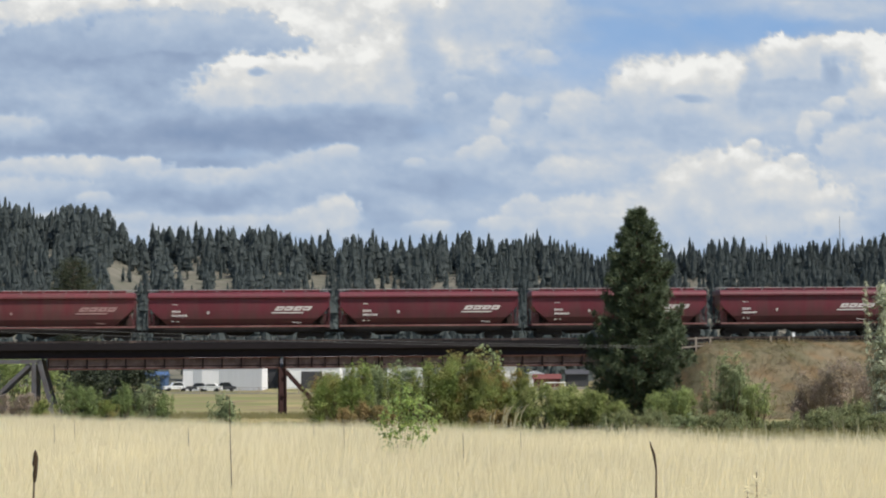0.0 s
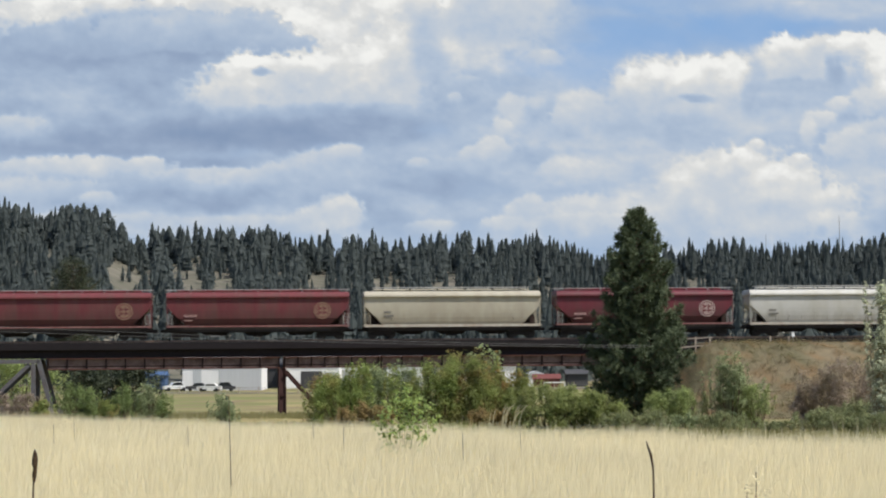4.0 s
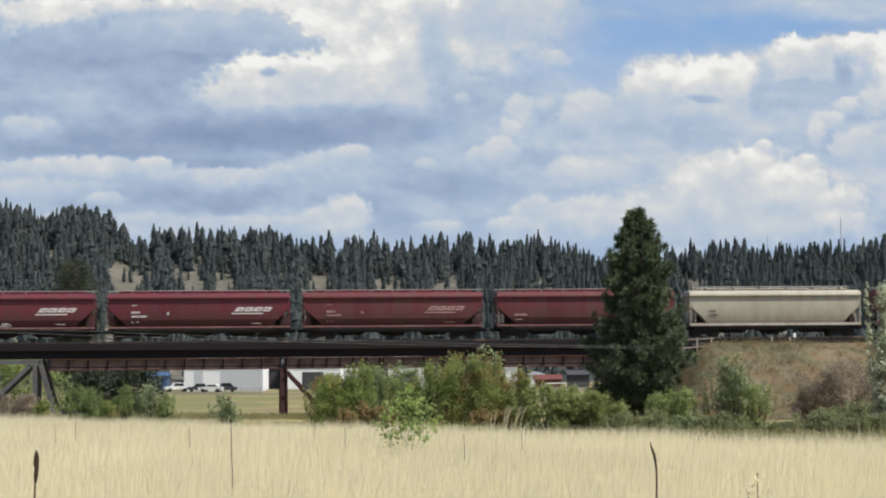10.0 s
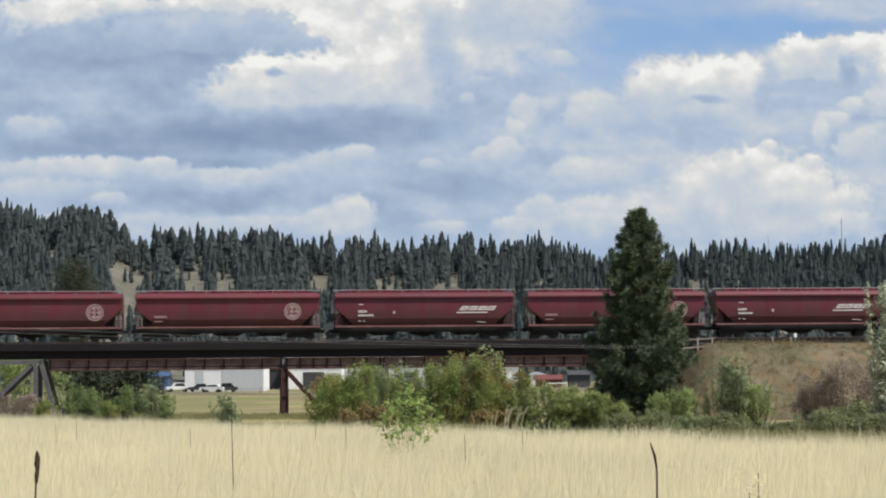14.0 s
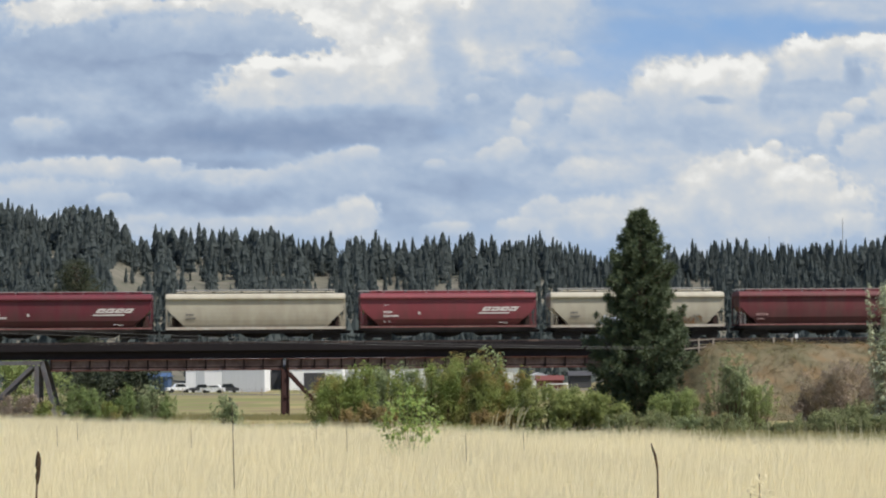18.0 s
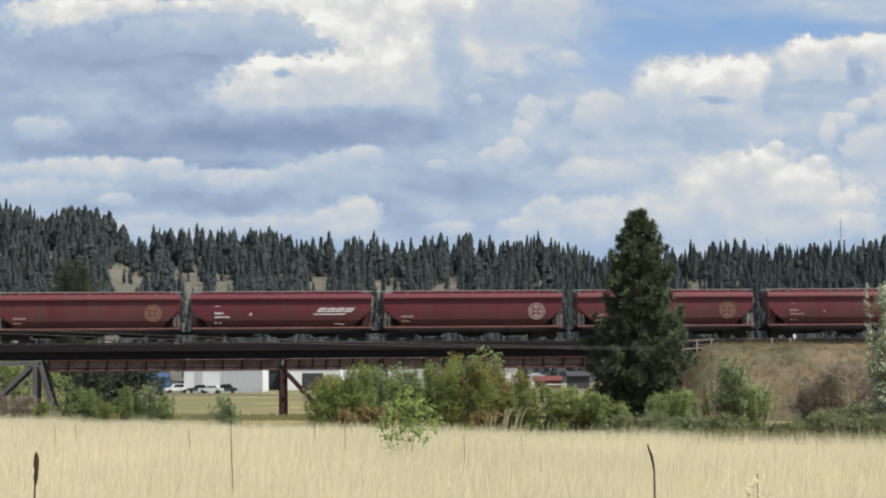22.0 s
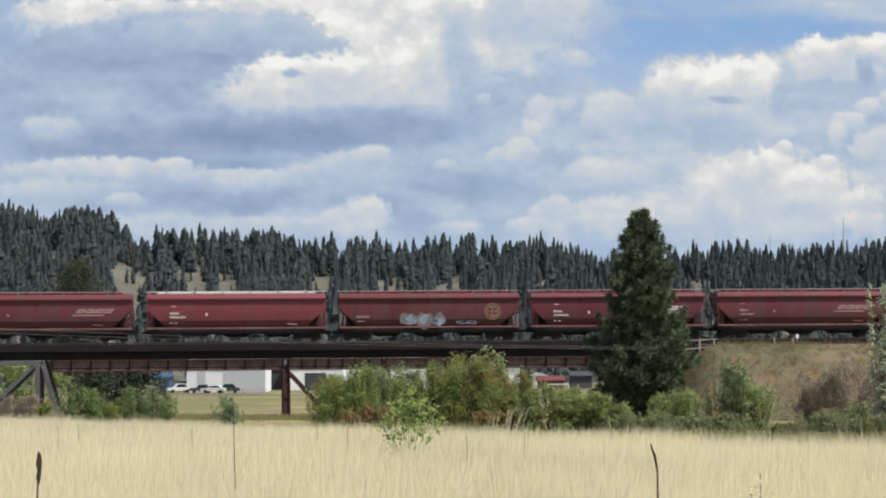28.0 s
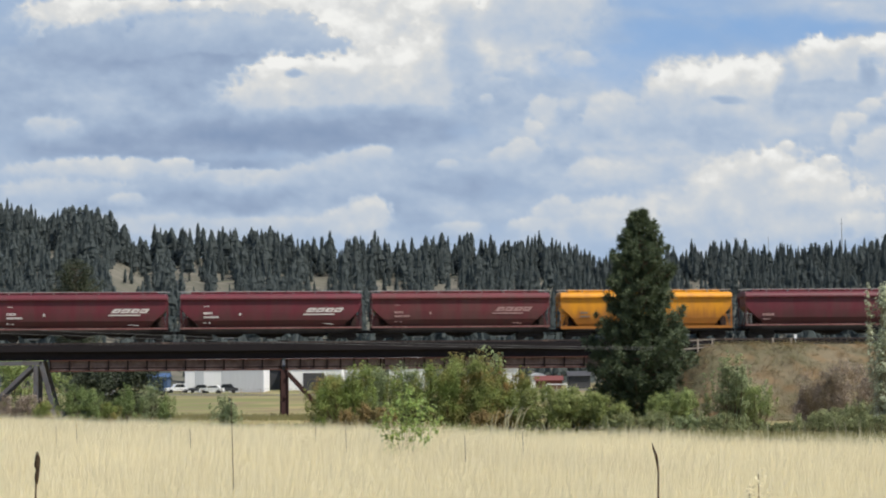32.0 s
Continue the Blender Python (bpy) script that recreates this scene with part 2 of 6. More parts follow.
GIRDER_NEAR_BLACK = mat("near_black_girder_trim", (0.016, 0.011, 0.011), 0.9, vary=0.3, fine=5, bump=0.1, spec=0.1)
SLEEPER = mat("tarred_sleeper", (0.035, 0.03, 0.028), 0.9, vary=0.4, fine=8)
BALLAST = mat("ballast", (0.22, 0.20, 0.18), 0.95, vary=0.5, fine=18, bump=0.8)
TIMBER = mat("weathered_timber", (0.34, 0.29, 0.24), 0.9, vary=0.35, fine=6, stretch=(0.3, 1, 1), bump=0.3)
RAIL = mat("rail_steel", (0.20, 0.14, 0.11), 0.6, 0.5, fine=10)
SHEET_WHITE = mat("white_sheet_siding", (0.80, 0.80, 0.80), 0.6, vary=0.07, fine=3, stretch=(6, 6, 0.2), bump=0.05)
SHEET_GREY = mat("grey_sheet_siding", (0.50, 0.52, 0.54), 0.6, vary=0.1, fine=3, stretch=(6, 6, 0.2), bump=0.05)
SHEET_BLUE = mat("blue_tarpaulin", (0.06, 0.11, 0.22), 0.6, vary=0.2, fine=3)
SHEET_RED = mat("red_barn_boards", (0.15, 0.05, 0.045), 0.8, vary=0.25, fine=4, stretch=(6, 6, 0.4))
ROOF_DARK = mat("dark_roofing", (0.06, 0.06, 0.065), 0.8, vary=0.2, fine=6)
CAR_WHITE = mat("white_car_paint", (0.78, 0.78, 0.78), 0.3, vary=0.04, fine=2, bump=0, spec=0.5)
CAR_DARK = mat("dark_car_paint", (0.03, 0.032, 0.04), 0.3, vary=0.1, fine=2, bump=0, spec=0.5)
GLASS_DARK = mat("tinted_glass", (0.02, 0.025, 0.03), 0.1, vary=0.1, fine=2, bump=0, spec=0.6)
RUBBER = mat("rubber", (0.02, 0.02, 0.02), 0.9, vary=0.2)
ROAD = mat("grey_road", (0.11, 0.11, 0.11), 0.95, vary=0.25, fine=2, coarse=0.1, bump=0.2)
WIRE = mat("wire", (0.12, 0.12, 0.12), 0.6, 0.3, vary=0.1)
SEED = mat("brown_seed_head", (0.055, 0.035, 0.02), 0.95, vary=0.5, fine=40, bump=0.6)


# ---- mesh building ----
class Geo:
    """Vertices and faces of one mesh in the making."""

    def __init__(self):
        self.v, self.f = [], []

    def add(self, verts, faces):
        k = len(self.v)
        self.v += [tuple(p) for p in verts]
        self.f += [tuple(i + k for i in f) for f in faces]
        return self

    def box(self, x0, x1, y0, y1, z0, z1):
        return self.add([(x, y, z) for z in (z0, z1) for x, y in ((x0, y0), (x1, y0), (x1, y1), (x0, y1))],
                        [(3, 2, 1, 0), (4, 5, 6, 7), (0, 1, 5, 4), (1, 2, 6, 5), (2, 3, 7, 6), (3, 0, 4, 7)])

    def rings(self, rings, cap=True):
        n = len(rings[0])
        verts = [p for r in rings for p in r]
        faces = [(j * n + i, j * n + (i + 1) % n, (j + 1) * n + (i + 1) % n, (j + 1) * n + i) for j in range(len(rings) - 1) for i in range(n)]
        if cap:
            faces += [tuple(reversed(range(n))), tuple(range((len(rings) - 1) * n, len(rings) * n))]
        return self.add(verts, faces)

    def tube(self, pts, radii, n=6):
        pts = [Vector(p) for p in pts]
        rr = []
        for i, p in enumerate(pts):
            d = (pts[min(i + 1, len(pts) - 1)] - pts[max(i - 1, 0)]).normalized()
            a = d.cross(Vector((0.31, 0.87, 0.21))).normalized()
            b = d.cross(a)
            rr.append([p + (a * math.cos(2 * math.pi * k / n) + b * math.sin(2 * math.pi * k / n)) * radii[i] for k in range(n)])
        return self.rings(rr)

    def beam(self, p, q, w, h):
        """A bar of width w across and depth h in the vertical plane through it."""
        p, q = Vector(p), Vector(q)
        d = (q - p).normalized()
        side = Vector((0, 1, 0))
        up = d.cross(side).normalized()
        o = [side * (a * w / 2) + up * (b * h / 2) for a, b in ((-1, -1), (1, -1), (1, 1), (-1, 1))]
        return self.rings([[p + k for k in o], [q + k for k in o]])

    def mesh(self, name, material, smooth=False):
        me = bpy.data.meshes.new(name)
        me.from_pydata(self.v, [], self.f)
        me.materials.append(material)
        if smooth:
            me.polygons.foreach_set("use_smooth", [True] * len(me.polygons))
        me.update()
        return me


def part(name, geo, material, parent, label="", at=None, smooth=False):
    me = geo if isinstance(geo, bpy.types.Mesh) else geo.mesh(name, material, smooth)
    ob = new(name, me)
    ob.parent = parent
    if at is not None:
        ob.matrix_basis = at
    return tagged(ob, label)


def thing(name, m, label, category, group="", kind=""):
    ob = new(name)
    ob.empty_display_size = 0.3
    ob.matrix_basis = m
    return tagged(ob, label, category, group, kind)


def soup(name, verts, size, material):
    """A mesh of loose polygons with `size` corners each, from an array of corners."""
    verts = np.asarray(verts, dtype=np.float32).reshape(-1, 3)
    count = len(verts) // size
    me = bpy.data.meshes.new(name)
    me.vertices.add(len(verts))
    me.vertices.foreach_set("co", verts.ravel())
    me.loops.add(len(verts))
    me.loops.foreach_set("vertex_index", np.arange(len(verts), dtype=np.int32))
    me.polygons.add(count)
    me.polygons.foreach_set("loop_start", np.arange(0, len(verts), size, dtype=np.int32))
    me.materials.append(material)
    me.update(calc_edges=True)
    return me


rng = np.random.default_rng(7)


def leaves(centres, spread, count, size, droop=0.0, slim=0.5, up=0.0, corners=4):
    """Corner array of leaf-shaped diamonds, or triangles, scattered about clump centres."""
    c = np.asarray(centres, dtype=float)
    n = len(c) * count
    base = np.repeat(c, count, axis=0)
    d = rng.normal(size=(n, 3))
    d /= np.linalg.norm(d, axis=1)[:, None]
    sp = np.repeat(np.broadcast_to(np.asarray(spread, float), (len(c),)), count)
    pos = base + d * (sp * np.abs(rng.normal(0.55, 0.34, n)))[:, None] * np.array([1, 1, 0.8])
    face = d * 0.7 + rng.normal(size=(n, 3)) * 0.28 + np.array([0, 0, 0.5 + up - droop])
    face /= np.linalg.norm(face, axis=1)[:, None]
    a = np.cross(face, rng.normal(size=(n, 3)))
    a /= np.linalg.norm(a, axis=1)[:, None] + 1e-9
    b = np.cross(face, a)
    s = (size * (0.6 + 0.8 * rng.random(n)))[:, None]
    if corners == 3:
        return np.stack([pos - a * s * 0.5, pos + b * s * slim * 0.6, pos + a * s * 0.5 - b * s * slim * 0.3], axis=1).reshape(-1, 3)
    quad = np.stack([pos - a * s * 0.5, pos + b * s * slim * 0.5 - a * s * 0.05, pos + a * s * 0.5, pos - b * s * slim * 0.5 - a * s * 0.05], axis=1)
    return quad.reshape(-1, 3)


# ---- the ground: one sheet from the grassy rise to the wooded ridge and the horizon ----
def step(a, b, x):
    t = np.clip((np.asarray(x, float) - a) / (b - a), 0, 1)
    return t * t * (3 - 2 * t)


def brow(x):
    """How far off the grassy rise breaks away."""
    return 31.2 - np.clip(x, -12, 8) * 1.04


def ridge(x, y):
    """Height of the wooded ridge at a bearing."""
    b = np.asarray(x, float) / np.maximum(y, 1.0)
    return (48.7 + 12.0 * step(-0.06, -0.22, b) + 3.0 * step(-0.07, -0.11, b) + 1.5 * step(-0.18, -0.22, b) - 4.2 * step(-0.02, 0.07, b) + 3.0 * step(0.12, 0.22, b)
            - 5.0 * np.exp(-((b + 0.143) / 0.012) ** 2) + 1.5 * np.sin(b * 60) + 1.2 * np.sin(b * 143 + 1))


def ground_z(x, y):
    x, y = np.asarray(x, float), np.asarray(y, float)
    rise = 3.6 * (1 - step(0, 38, y - brow(x)))
    hill = ridge(x, y) * np.where(y < 950, np.clip((y - 500) / 450, 0, 1) ** 1.1, 1 - 0.75 * step(950, 1900, y))
    return rise + np.where(y > 0, hill, 0) + 0.25 * np.sin(x * 0.06) * step(60, 120, y) * np.cos(y * 0.05)


def sheet(name, xs, ys, zf, material):
    X, Y = np.meshgrid(xs, ys)
    Z = zf(X, Y)
    me = bpy.data.meshes.new(name)
    nx, ny = len(xs), len(ys)
    idx = np.arange(nx * ny).reshape(ny, nx)
    faces = np.stack([idx[:-1, :-1], idx[:-1, 1:], idx[1:, 1:], idx[1:, :-1]], -1).reshape(-1, 4)
    me.from_pydata(np.stack([X, Y, Z], -1).reshape(-1, 3).tolist(), [], faces.tolist())
    me.materials.append(material)
    me.polygons.foreach_set("use_smooth", [True] * len(me.polygons))
    me.update()
    return me


def ramp_steps(*spans):
    out = []
    for a, b, n in spans:
        out += list(np.linspace(a, b, n, endpoint=False))
    return np.array(out + [spans[-1][1]])


xs = ramp_steps((-4500, -900, 8), (-900, -300, 20), (-300, -40, 26), (-40, 40, 64), (40, 300, 26), (300, 900, 20), (900, 4500, 8))
ys = ramp_steps((-4500, -60, 8), (-60, 0, 6), (0, 12, 4), (12, 90, 70), (90, 480, 40), (480, 1000, 60), (1000, 2000, 12), (2000, 4900, 6))
ground = tagged(new("ground", sheet("ground", xs, ys, ground_z, LAND)), "rolling dry grassland below a grassy rise and a ridge", "ground", kind="structure")
ground.data.materials.append(STRAW_GROUND)
ground.data.materials.append(HILL)
for p in ground.data.polygons:
    c = p.center
    if c.y < brow(c.x) + 18:
        p.material_index = 1
    elif c.y > 500:
        p.material_index = 2

# ---- cloud backdrop: a slowly drifting deck, far beyond the ridge ----


def fbm(x, y, seed, octaves=4):
    """Value noise in several octaves on arrays."""
    r = np.random.default_rng(seed)
    grid = r.random((64, 64))
    out, amp, tot = np.zeros_like(x), 1.0, 0.0
    for _ in range(octaves):
        xi, yi = np.floor(x).astype(int), np.floor(y).astype(int)
        u, v = x - xi, y - yi
        u, v = u * u * (3 - 2 * u), v * v * (3 - 2 * v)
        g = lambda i, j: grid[(yi + j) % 64, (xi + i) % 64]
        out += amp * ((g(0, 0) * (1 - u) + g(1, 0) * u) * (1 - v) + (g(0, 1) * (1 - u) + g(1, 1) * u) * v)
        tot += amp
        amp *= 0.5
        x, y = x * 2.03 + 11.3, y * 2.03 + 5.7
    return out / tot


# clouds from back to front: bearing and elevation of the middle, half-widths (in hundredths of the view's width), whiteness, strength
VEILS = [(9.57, 9.57, 26.79, 10.2, 0.47, 0.95), (25.51, 21.05, 33.16, 4.46, 0.55, 0.9), (45.92, 21.05, 13.39, 5.74, 0.58, 0.85),
         (60.59, 15.94, 16.58, 10.2, 0.66, 0.85), (82.91, 15.94, 21.68, 10.2, 0.68, 0.85), (50.38, 7.65, 7.65, 5.74, 0.6, 0.85),
         (54.85, 3.19, 9.57, 4.15, 0.74, 0.85), (93.75, 0.96, 8.93, 1.28, 0.74, 0.75), (75.89, 1.4, 5.74, 1.66, 0.55, 0.4),
         (95.66, 24.23, 12.76, 3.83, 0.68, 0.85), (10.2, 24.87, 19.13, 1.91, 0.68, 0.8)]
GAPS = [(72.7, 3.95, 9.57, 2.68, 0.7), (84.82, 3.19, 8.29, 2.42, 0.7), (63.78, 6.7, 7.02, 1.91, 0.5), (67.6, 8.93, 4.46, 1.53, 0.4), (90.56, 3.06, 4.46, 1.02, 0.4), (72.07, 0, 7.65, 1.28, 0.4)]
TOP_HEAPS = [(39.54, 2.87, 14.67, 6.06, 0.93), (35.71, 0.51, 11.48, 2.68, 0.98), (44.2, 1.28, 5.3, 3.83, 0.88), (44.01, 7.02, 3.51, 4.46, 0.9),
             (55.48, 1.59, 5.74, 2.42, 0.73), (61.54, 0.19, 3.19, 1.66, 0.77), (3.19, 0.7, 5.2, 2.1, 0.94), (10.84, 0, 4.15, 0.89, 0.96),
             (0.96, 3.06, 2.04, 1.15, 0.8), (19.13, 0.13, 5.1, 0.89, 0.92), (25.51, 0, 5.1, 1.15, 0.94)]
GREY_LOBE = [(7.65, 4.78, 8.29, 2.55, 0.46), (14.67, 3.95, 6.7, 2.55, 0.52), (19.77, 3.51, 7.02, 2.55, 0.58), (26.79, 3.51, 5.42, 2.3, 0.56),
             (30.93, 4.85, 3.7, 1.53, 0.5), (33.48, 5.48, 1.4, 0.64, 0.42)]
LOBE_SHADE = [(21.05, 6.31, 13.39, 0.64, 0.2, 0.85), (11.48, 7.65, 12.76, 1.66, 0.4, 0.8), (6.38, 11.16, 10.84, 2.87, 0.46, 0.75),
              (15.94, 11.48, 8.29, 3.51, 0.47, 0.75)]
MIDDLE_HEAPS = [(36.35, 9.06, 11.48, 3.32, 0.84), (27.42, 8.42, 4.34, 2.3, 0.9), (28.19, 6.76, 2.3, 0.83, 0.97), (40.82, 8.42, 5.87, 3.06, 0.87),
                (44.64, 6.38, 2.3, 2.55, 0.88), (25.51, 10.52, 3.51, 1.79, 0.84), (33.8, 7.78, 3.83, 1.59, 0.9)]
FLAT_BASES = [(35.71, 13.14, 14.03, 1.53, 0.42, 0.9), (29.34, 15.05, 17.22, 1.79, 0.2, 0.92), (9.57, 15.94, 11.48, 1.66, 0.28, 0.85),
              (41.45, 14.41, 7.02, 1.4, 0.28, 0.8), (28.83, 7.53, 1.15, 0.45, 0.42, 0.8), (21.05, 17.98, 7.65, 0.77, 0.34, 0.6), (47.96, 5.74, 2.17, 4.78, 0.6, 0.75), (51.02, 12.12, 3.19, 3.83, 0.55, 0.6)]
STRIPS = [(8.29, 18.62, 9.57, 1.28, 0.805), (15.94, 18.05, 1.91, 0.7, 0.835), (1.59, 13.71, 2.55, 1.28, 0.705), (22.96, 19.52, 5.1, 0.89, 0.775),
          (27.1, 19.83, 3.19, 0.83, 0.815), (35.71, 19.01, 4.59, 1.79, 0.805), (38.39, 17.35, 2.04, 1.08, 0.835), (31.25, 19.2, 3.19, 0.96, 0.795),
          (3.83, 21.05, 7.02, 1.28, 0.745)]
LOW_GREY = [(21.05, 22.19, 16.58, 1.28, 0.38, 0.85), (31.89, 22.45, 9.57, 1.02, 0.34, 0.7), (15.94, 20.73, 7.65, 0.64, 0.55, 0.5), (42, 22, 12, 4.2, 0.5, 0.6)]
LOW_HEAPS = [(38.52, 24.23, 2.17, 2.04, 0.835), (36.03, 24.68, 2.55, 1.28, 0.815), (31.89, 25.45, 3.32, 0.96, 0.775), (25.51, 25, 5.74, 0.83, 0.725),
             (10.84, 22, 2.3, 0.7, 0.765), (15.94, 24.68, 4.46, 0.83, 0.725), (5.1, 24.55, 3.83, 0.89, 0.725), (59.31, 24.11, 2.17, 1.66, 0.795),
             (56.76, 25.38, 2.68, 0.89, 0.795), (66.33, 23.85, 4.97, 1.79, 0.775), (66.96, 25.26, 5.74, 1.15, 0.765), (48.47, 25.64, 2.55, 0.77, 0.715)]
FAR_PUFFS = [(57.59, 12.44, 1.53, 1.66, 0.81), (56.51, 14.35, 1.15, 1.08, 0.8), (55.61, 17.09, 2.3, 1.53, 0.79), (52.93, 17.35, 1.28, 0.89, 0.78),
             (60.33, 11.86, 0.89, 0.83, 0.76), (61.1, 6.19, 1.66, 0.7, 0.74), (65.05, 11.99, 2.3, 1.66, 0.84), (63.97, 13.71, 2.42, 1.79, 0.78),
             (63.01, 19.13, 2.3, 1.21, 0.8), (46.56, 18.3, 1.28, 0.57, 0.74), (51.02, 10.97, 0.77, 0.57, 0.73), (52.3, 8.93, 1.4, 0.51, 0.7)]
RIGHT_HEAPS = [(73.34, 13.07, 6.06, 2.42, 0.73), (80.36, 10.97, 3.95, 2.87, 0.84), (70.79, 10.2, 1.79, 1.4, 0.87), (73.34, 9.44, 3.83, 2.55, 0.88),
               (76.85, 8.93, 3.7, 2.3, 0.91), (82.72, 9.06, 1.79, 2.68, 0.92), (80.68, 8.04, 3.19, 1.79, 0.94), (91.84, 8.93, 4.21, 1.66, 0.75),
               (88.01, 8.29, 2.93, 1.91, 0.84), (90.05, 6.89, 3.95, 2.93, 0.87), (92.47, 5.1, 1.53, 1.28, 0.89)]
RIGHT_SHADE = [(78.57, 11.54, 2.04, 0.51, 0.34, 0.8), (76.85, 14.99, 6.38, 1.79, 0.6, 0.6), (89.6, 10.01, 4.46, 0.64, 0.5, 0.7),
               (88.65, 11.99, 5.74, 0.77, 0.62, 0.5), (96.3, 13.52, 3.83, 0.51, 0.5, 0.5), (94.39, 7.97, 0.96, 2.68, 0.48, 0.85), (85.01, 10.52, 1.02, 2.87, 0.5, 0.65), (71.43, 15.62, 3.83, 1.4, 0.52, 0.5), (89.29, 15.94, 3.19, 1.15, 0.5, 0.5)]
TOWERS = [(99.49, 7.65, 1.91, 2.68, 0.96), (97.58, 5.48, 3.32, 1.66, 0.99), (95.66, 5.1, 1.91, 1.28, 1), (98.85, 11.48, 2.68, 1.79, 0.84),
          (94.52, 12.12, 1.53, 0.83, 0.83), (92.35, 13.71, 1.72, 0.96, 0.84), (91.2, 15.18, 0.89, 1.4, 0.8), (98.21, 15.31, 2.81, 1.53, 0.79),
          (96.94, 17.35, 3.95, 2.17, 0.8)]
EAST_HEAP = [(84.82, 22.64, 9.57, 4.78, 0.82), (76.85, 23.72, 3.19, 3.32, 0.8), (91.84, 23.72, 4.59, 2.68, 0.84), (82.27, 20.54, 5.1, 2.68, 0.88),
             (88.01, 21.17, 3.83, 2.3, 0.88), (79.08, 19.9, 3.32, 1.91, 0.89), (83.67, 18.24, 1.79, 1.4, 0.93), (85.2, 16.71, 1.02, 0.83, 0.93),
             (89.92, 18.49, 1.21, 0.83, 0.87), (94.64, 25.32, 2.55, 1.4, 0.82)]
BLUE = ((120, 165, 217), (160, 187, 220))
TONES = ((0.05, (132, 152, 182)), (0.3, (147, 165, 192)), (0.5, (163, 181, 205)), (0.66, (179, 194, 213)), (0.82, (200, 207, 215)), (0.92, (219, 220, 219)), (1.0, (242, 242, 239)))


def cloud_field(U, V):
    """How much cloud, and how white, over the deck: soft veils, and heaps that billow crisply above and fade below."""
    def puff(x, y, seed, octaves=3):
        return 1 - np.abs(2 * fbm(x, y, seed, octaves) - 1) * 1.6

    wx = (fbm(U * 0.16 + 3, V * 0.25 + 3, 1, 4) - 0.5) * 3.0 + (fbm(U * 0.9, V * 1.1, 5, 3) - 0.5) * 1.0
    wy = (fbm(U * 0.16 + 9, V * 0.25 + 9, 2, 4) - 0.5) * 2.0 + (fbm(U * 0.9, V * 1.1, 6, 3) - 0.5) * 0.8
    knobs = 0.6 * (puff(U * 0.42, V * 0.5, 3) - 0.5) + 0.4 * (puff(U * 1.1, V * 1.2, 7) - 0.5)
    # relief of the billows, lit from the upper right
    lit_from = lambda f, d: fbm(U * f, V * f * 1.25, 3, 3) - fbm((U + d * 0.5) * f, (V - d) * f * 1.25, 3, 3)
    relief = 0.55 * lit_from(0.30, 0.7) + 0.18 * lit_from(0.8, 0.25)
    shade = 0.6 * (fbm(U * 0.22 + 5, V * 0.34 + 2, 23, 4) - 0.5) + 0.35 * (fbm(U * 0.7, V * 0.8, 24, 4) - 0.5)
    wisp = fbm(U * 0.12, V * 0.28, 15, 5) - 0.5
    streak = fbm(U * 0.25, V * 0.6 - U * 0.08, 16, 5) - 0.5
    amount = np.full_like(U, 0.72) + 0.3 * wisp
    tone = 0.62 + 0.3 * wisp

    def veil(rows):
        nonlocal amount, tone
        for cx, cy, rx, ry, white, strength in rows:
            dx, dy = (U + wx * 0.8 - cx) / rx, (V + wy * 0.7 - cy) / ry
            c = strength * (1 - step(0.45, 1.45, np.sqrt(dx * dx + dy * dy) - wisp * 0.7 - streak * 0.5))
            amount = amount + (1 - amount) * c
            tone = tone * (1 - c) + (white + wisp * 0.35 + streak * 0.34 + shade * 0.3) * c

    def heaps(rows, drop=0.13):
        nonlocal amount, tone
        for cx, cy, rx, ry, white in rows:
            small = min(1.0, min(rx, ry) / 2.2)
            dx, dy = (U + wx * 0.5 * small - cx) / rx, (V + wy * 0.5 * small - cy) / ry
            d = np.sqrt(dx * dx + dy * dy) - knobs * (0.42 + 0.2 * small) - 0.05
            edge = 0.17 + 0.5 * step(-0.5, 0.7, dy) + 0.25 * np.clip(wisp * 2 + 0.3, 0, 1)
            c = 0.97 * (1 - step(1 - edge, 1 + edge, d))
            lit = white + 0.10 * relief + 0.26 * shade + 0.03 * knobs - drop * np.clip(dy + 0.1, -0.6, 1.2)
            amount = amount + (1 - amount) * c
            tone = tone * (1 - c) + np.clip(lit, 0, 1) * c

    veil(VEILS)
    for cx, cy, rx, ry, strength in GAPS:
        dx, dy = (U + wx * 0.7 - cx) / rx, (V + wy * 0.6 - cy) / ry
        amount = amount * (1 - strength * (1 - step(0.4, 1.35, np.sqrt(dx * dx + dy * dy) - wisp * 0.6 - streak * 0.7)))
    heaps(TOP_HEAPS, 0.07)
    heaps(GREY_LOBE, 0.18)
    veil(LOBE_SHADE)
    heaps(MIDDLE_HEAPS, 0.10)
    veil(FLAT_BASES)
    heaps(STRIPS, 0.10)
    veil(LOW_GREY)
    heaps(FAR_PUFFS + LOW_HEAPS, 0.08)
    heaps(RIGHT_HEAPS)
    veil(RIGHT_SHADE)
    heaps(TOWERS + EAST_HEAP, 0.09)
    return np.clip(amount, 0, 1), np.clip(tone + 0.10 * shade + 0.08 * (fbm(U * 0.5 + 3, V * 0.75, 27, 4) - 0.5), 0, 1)


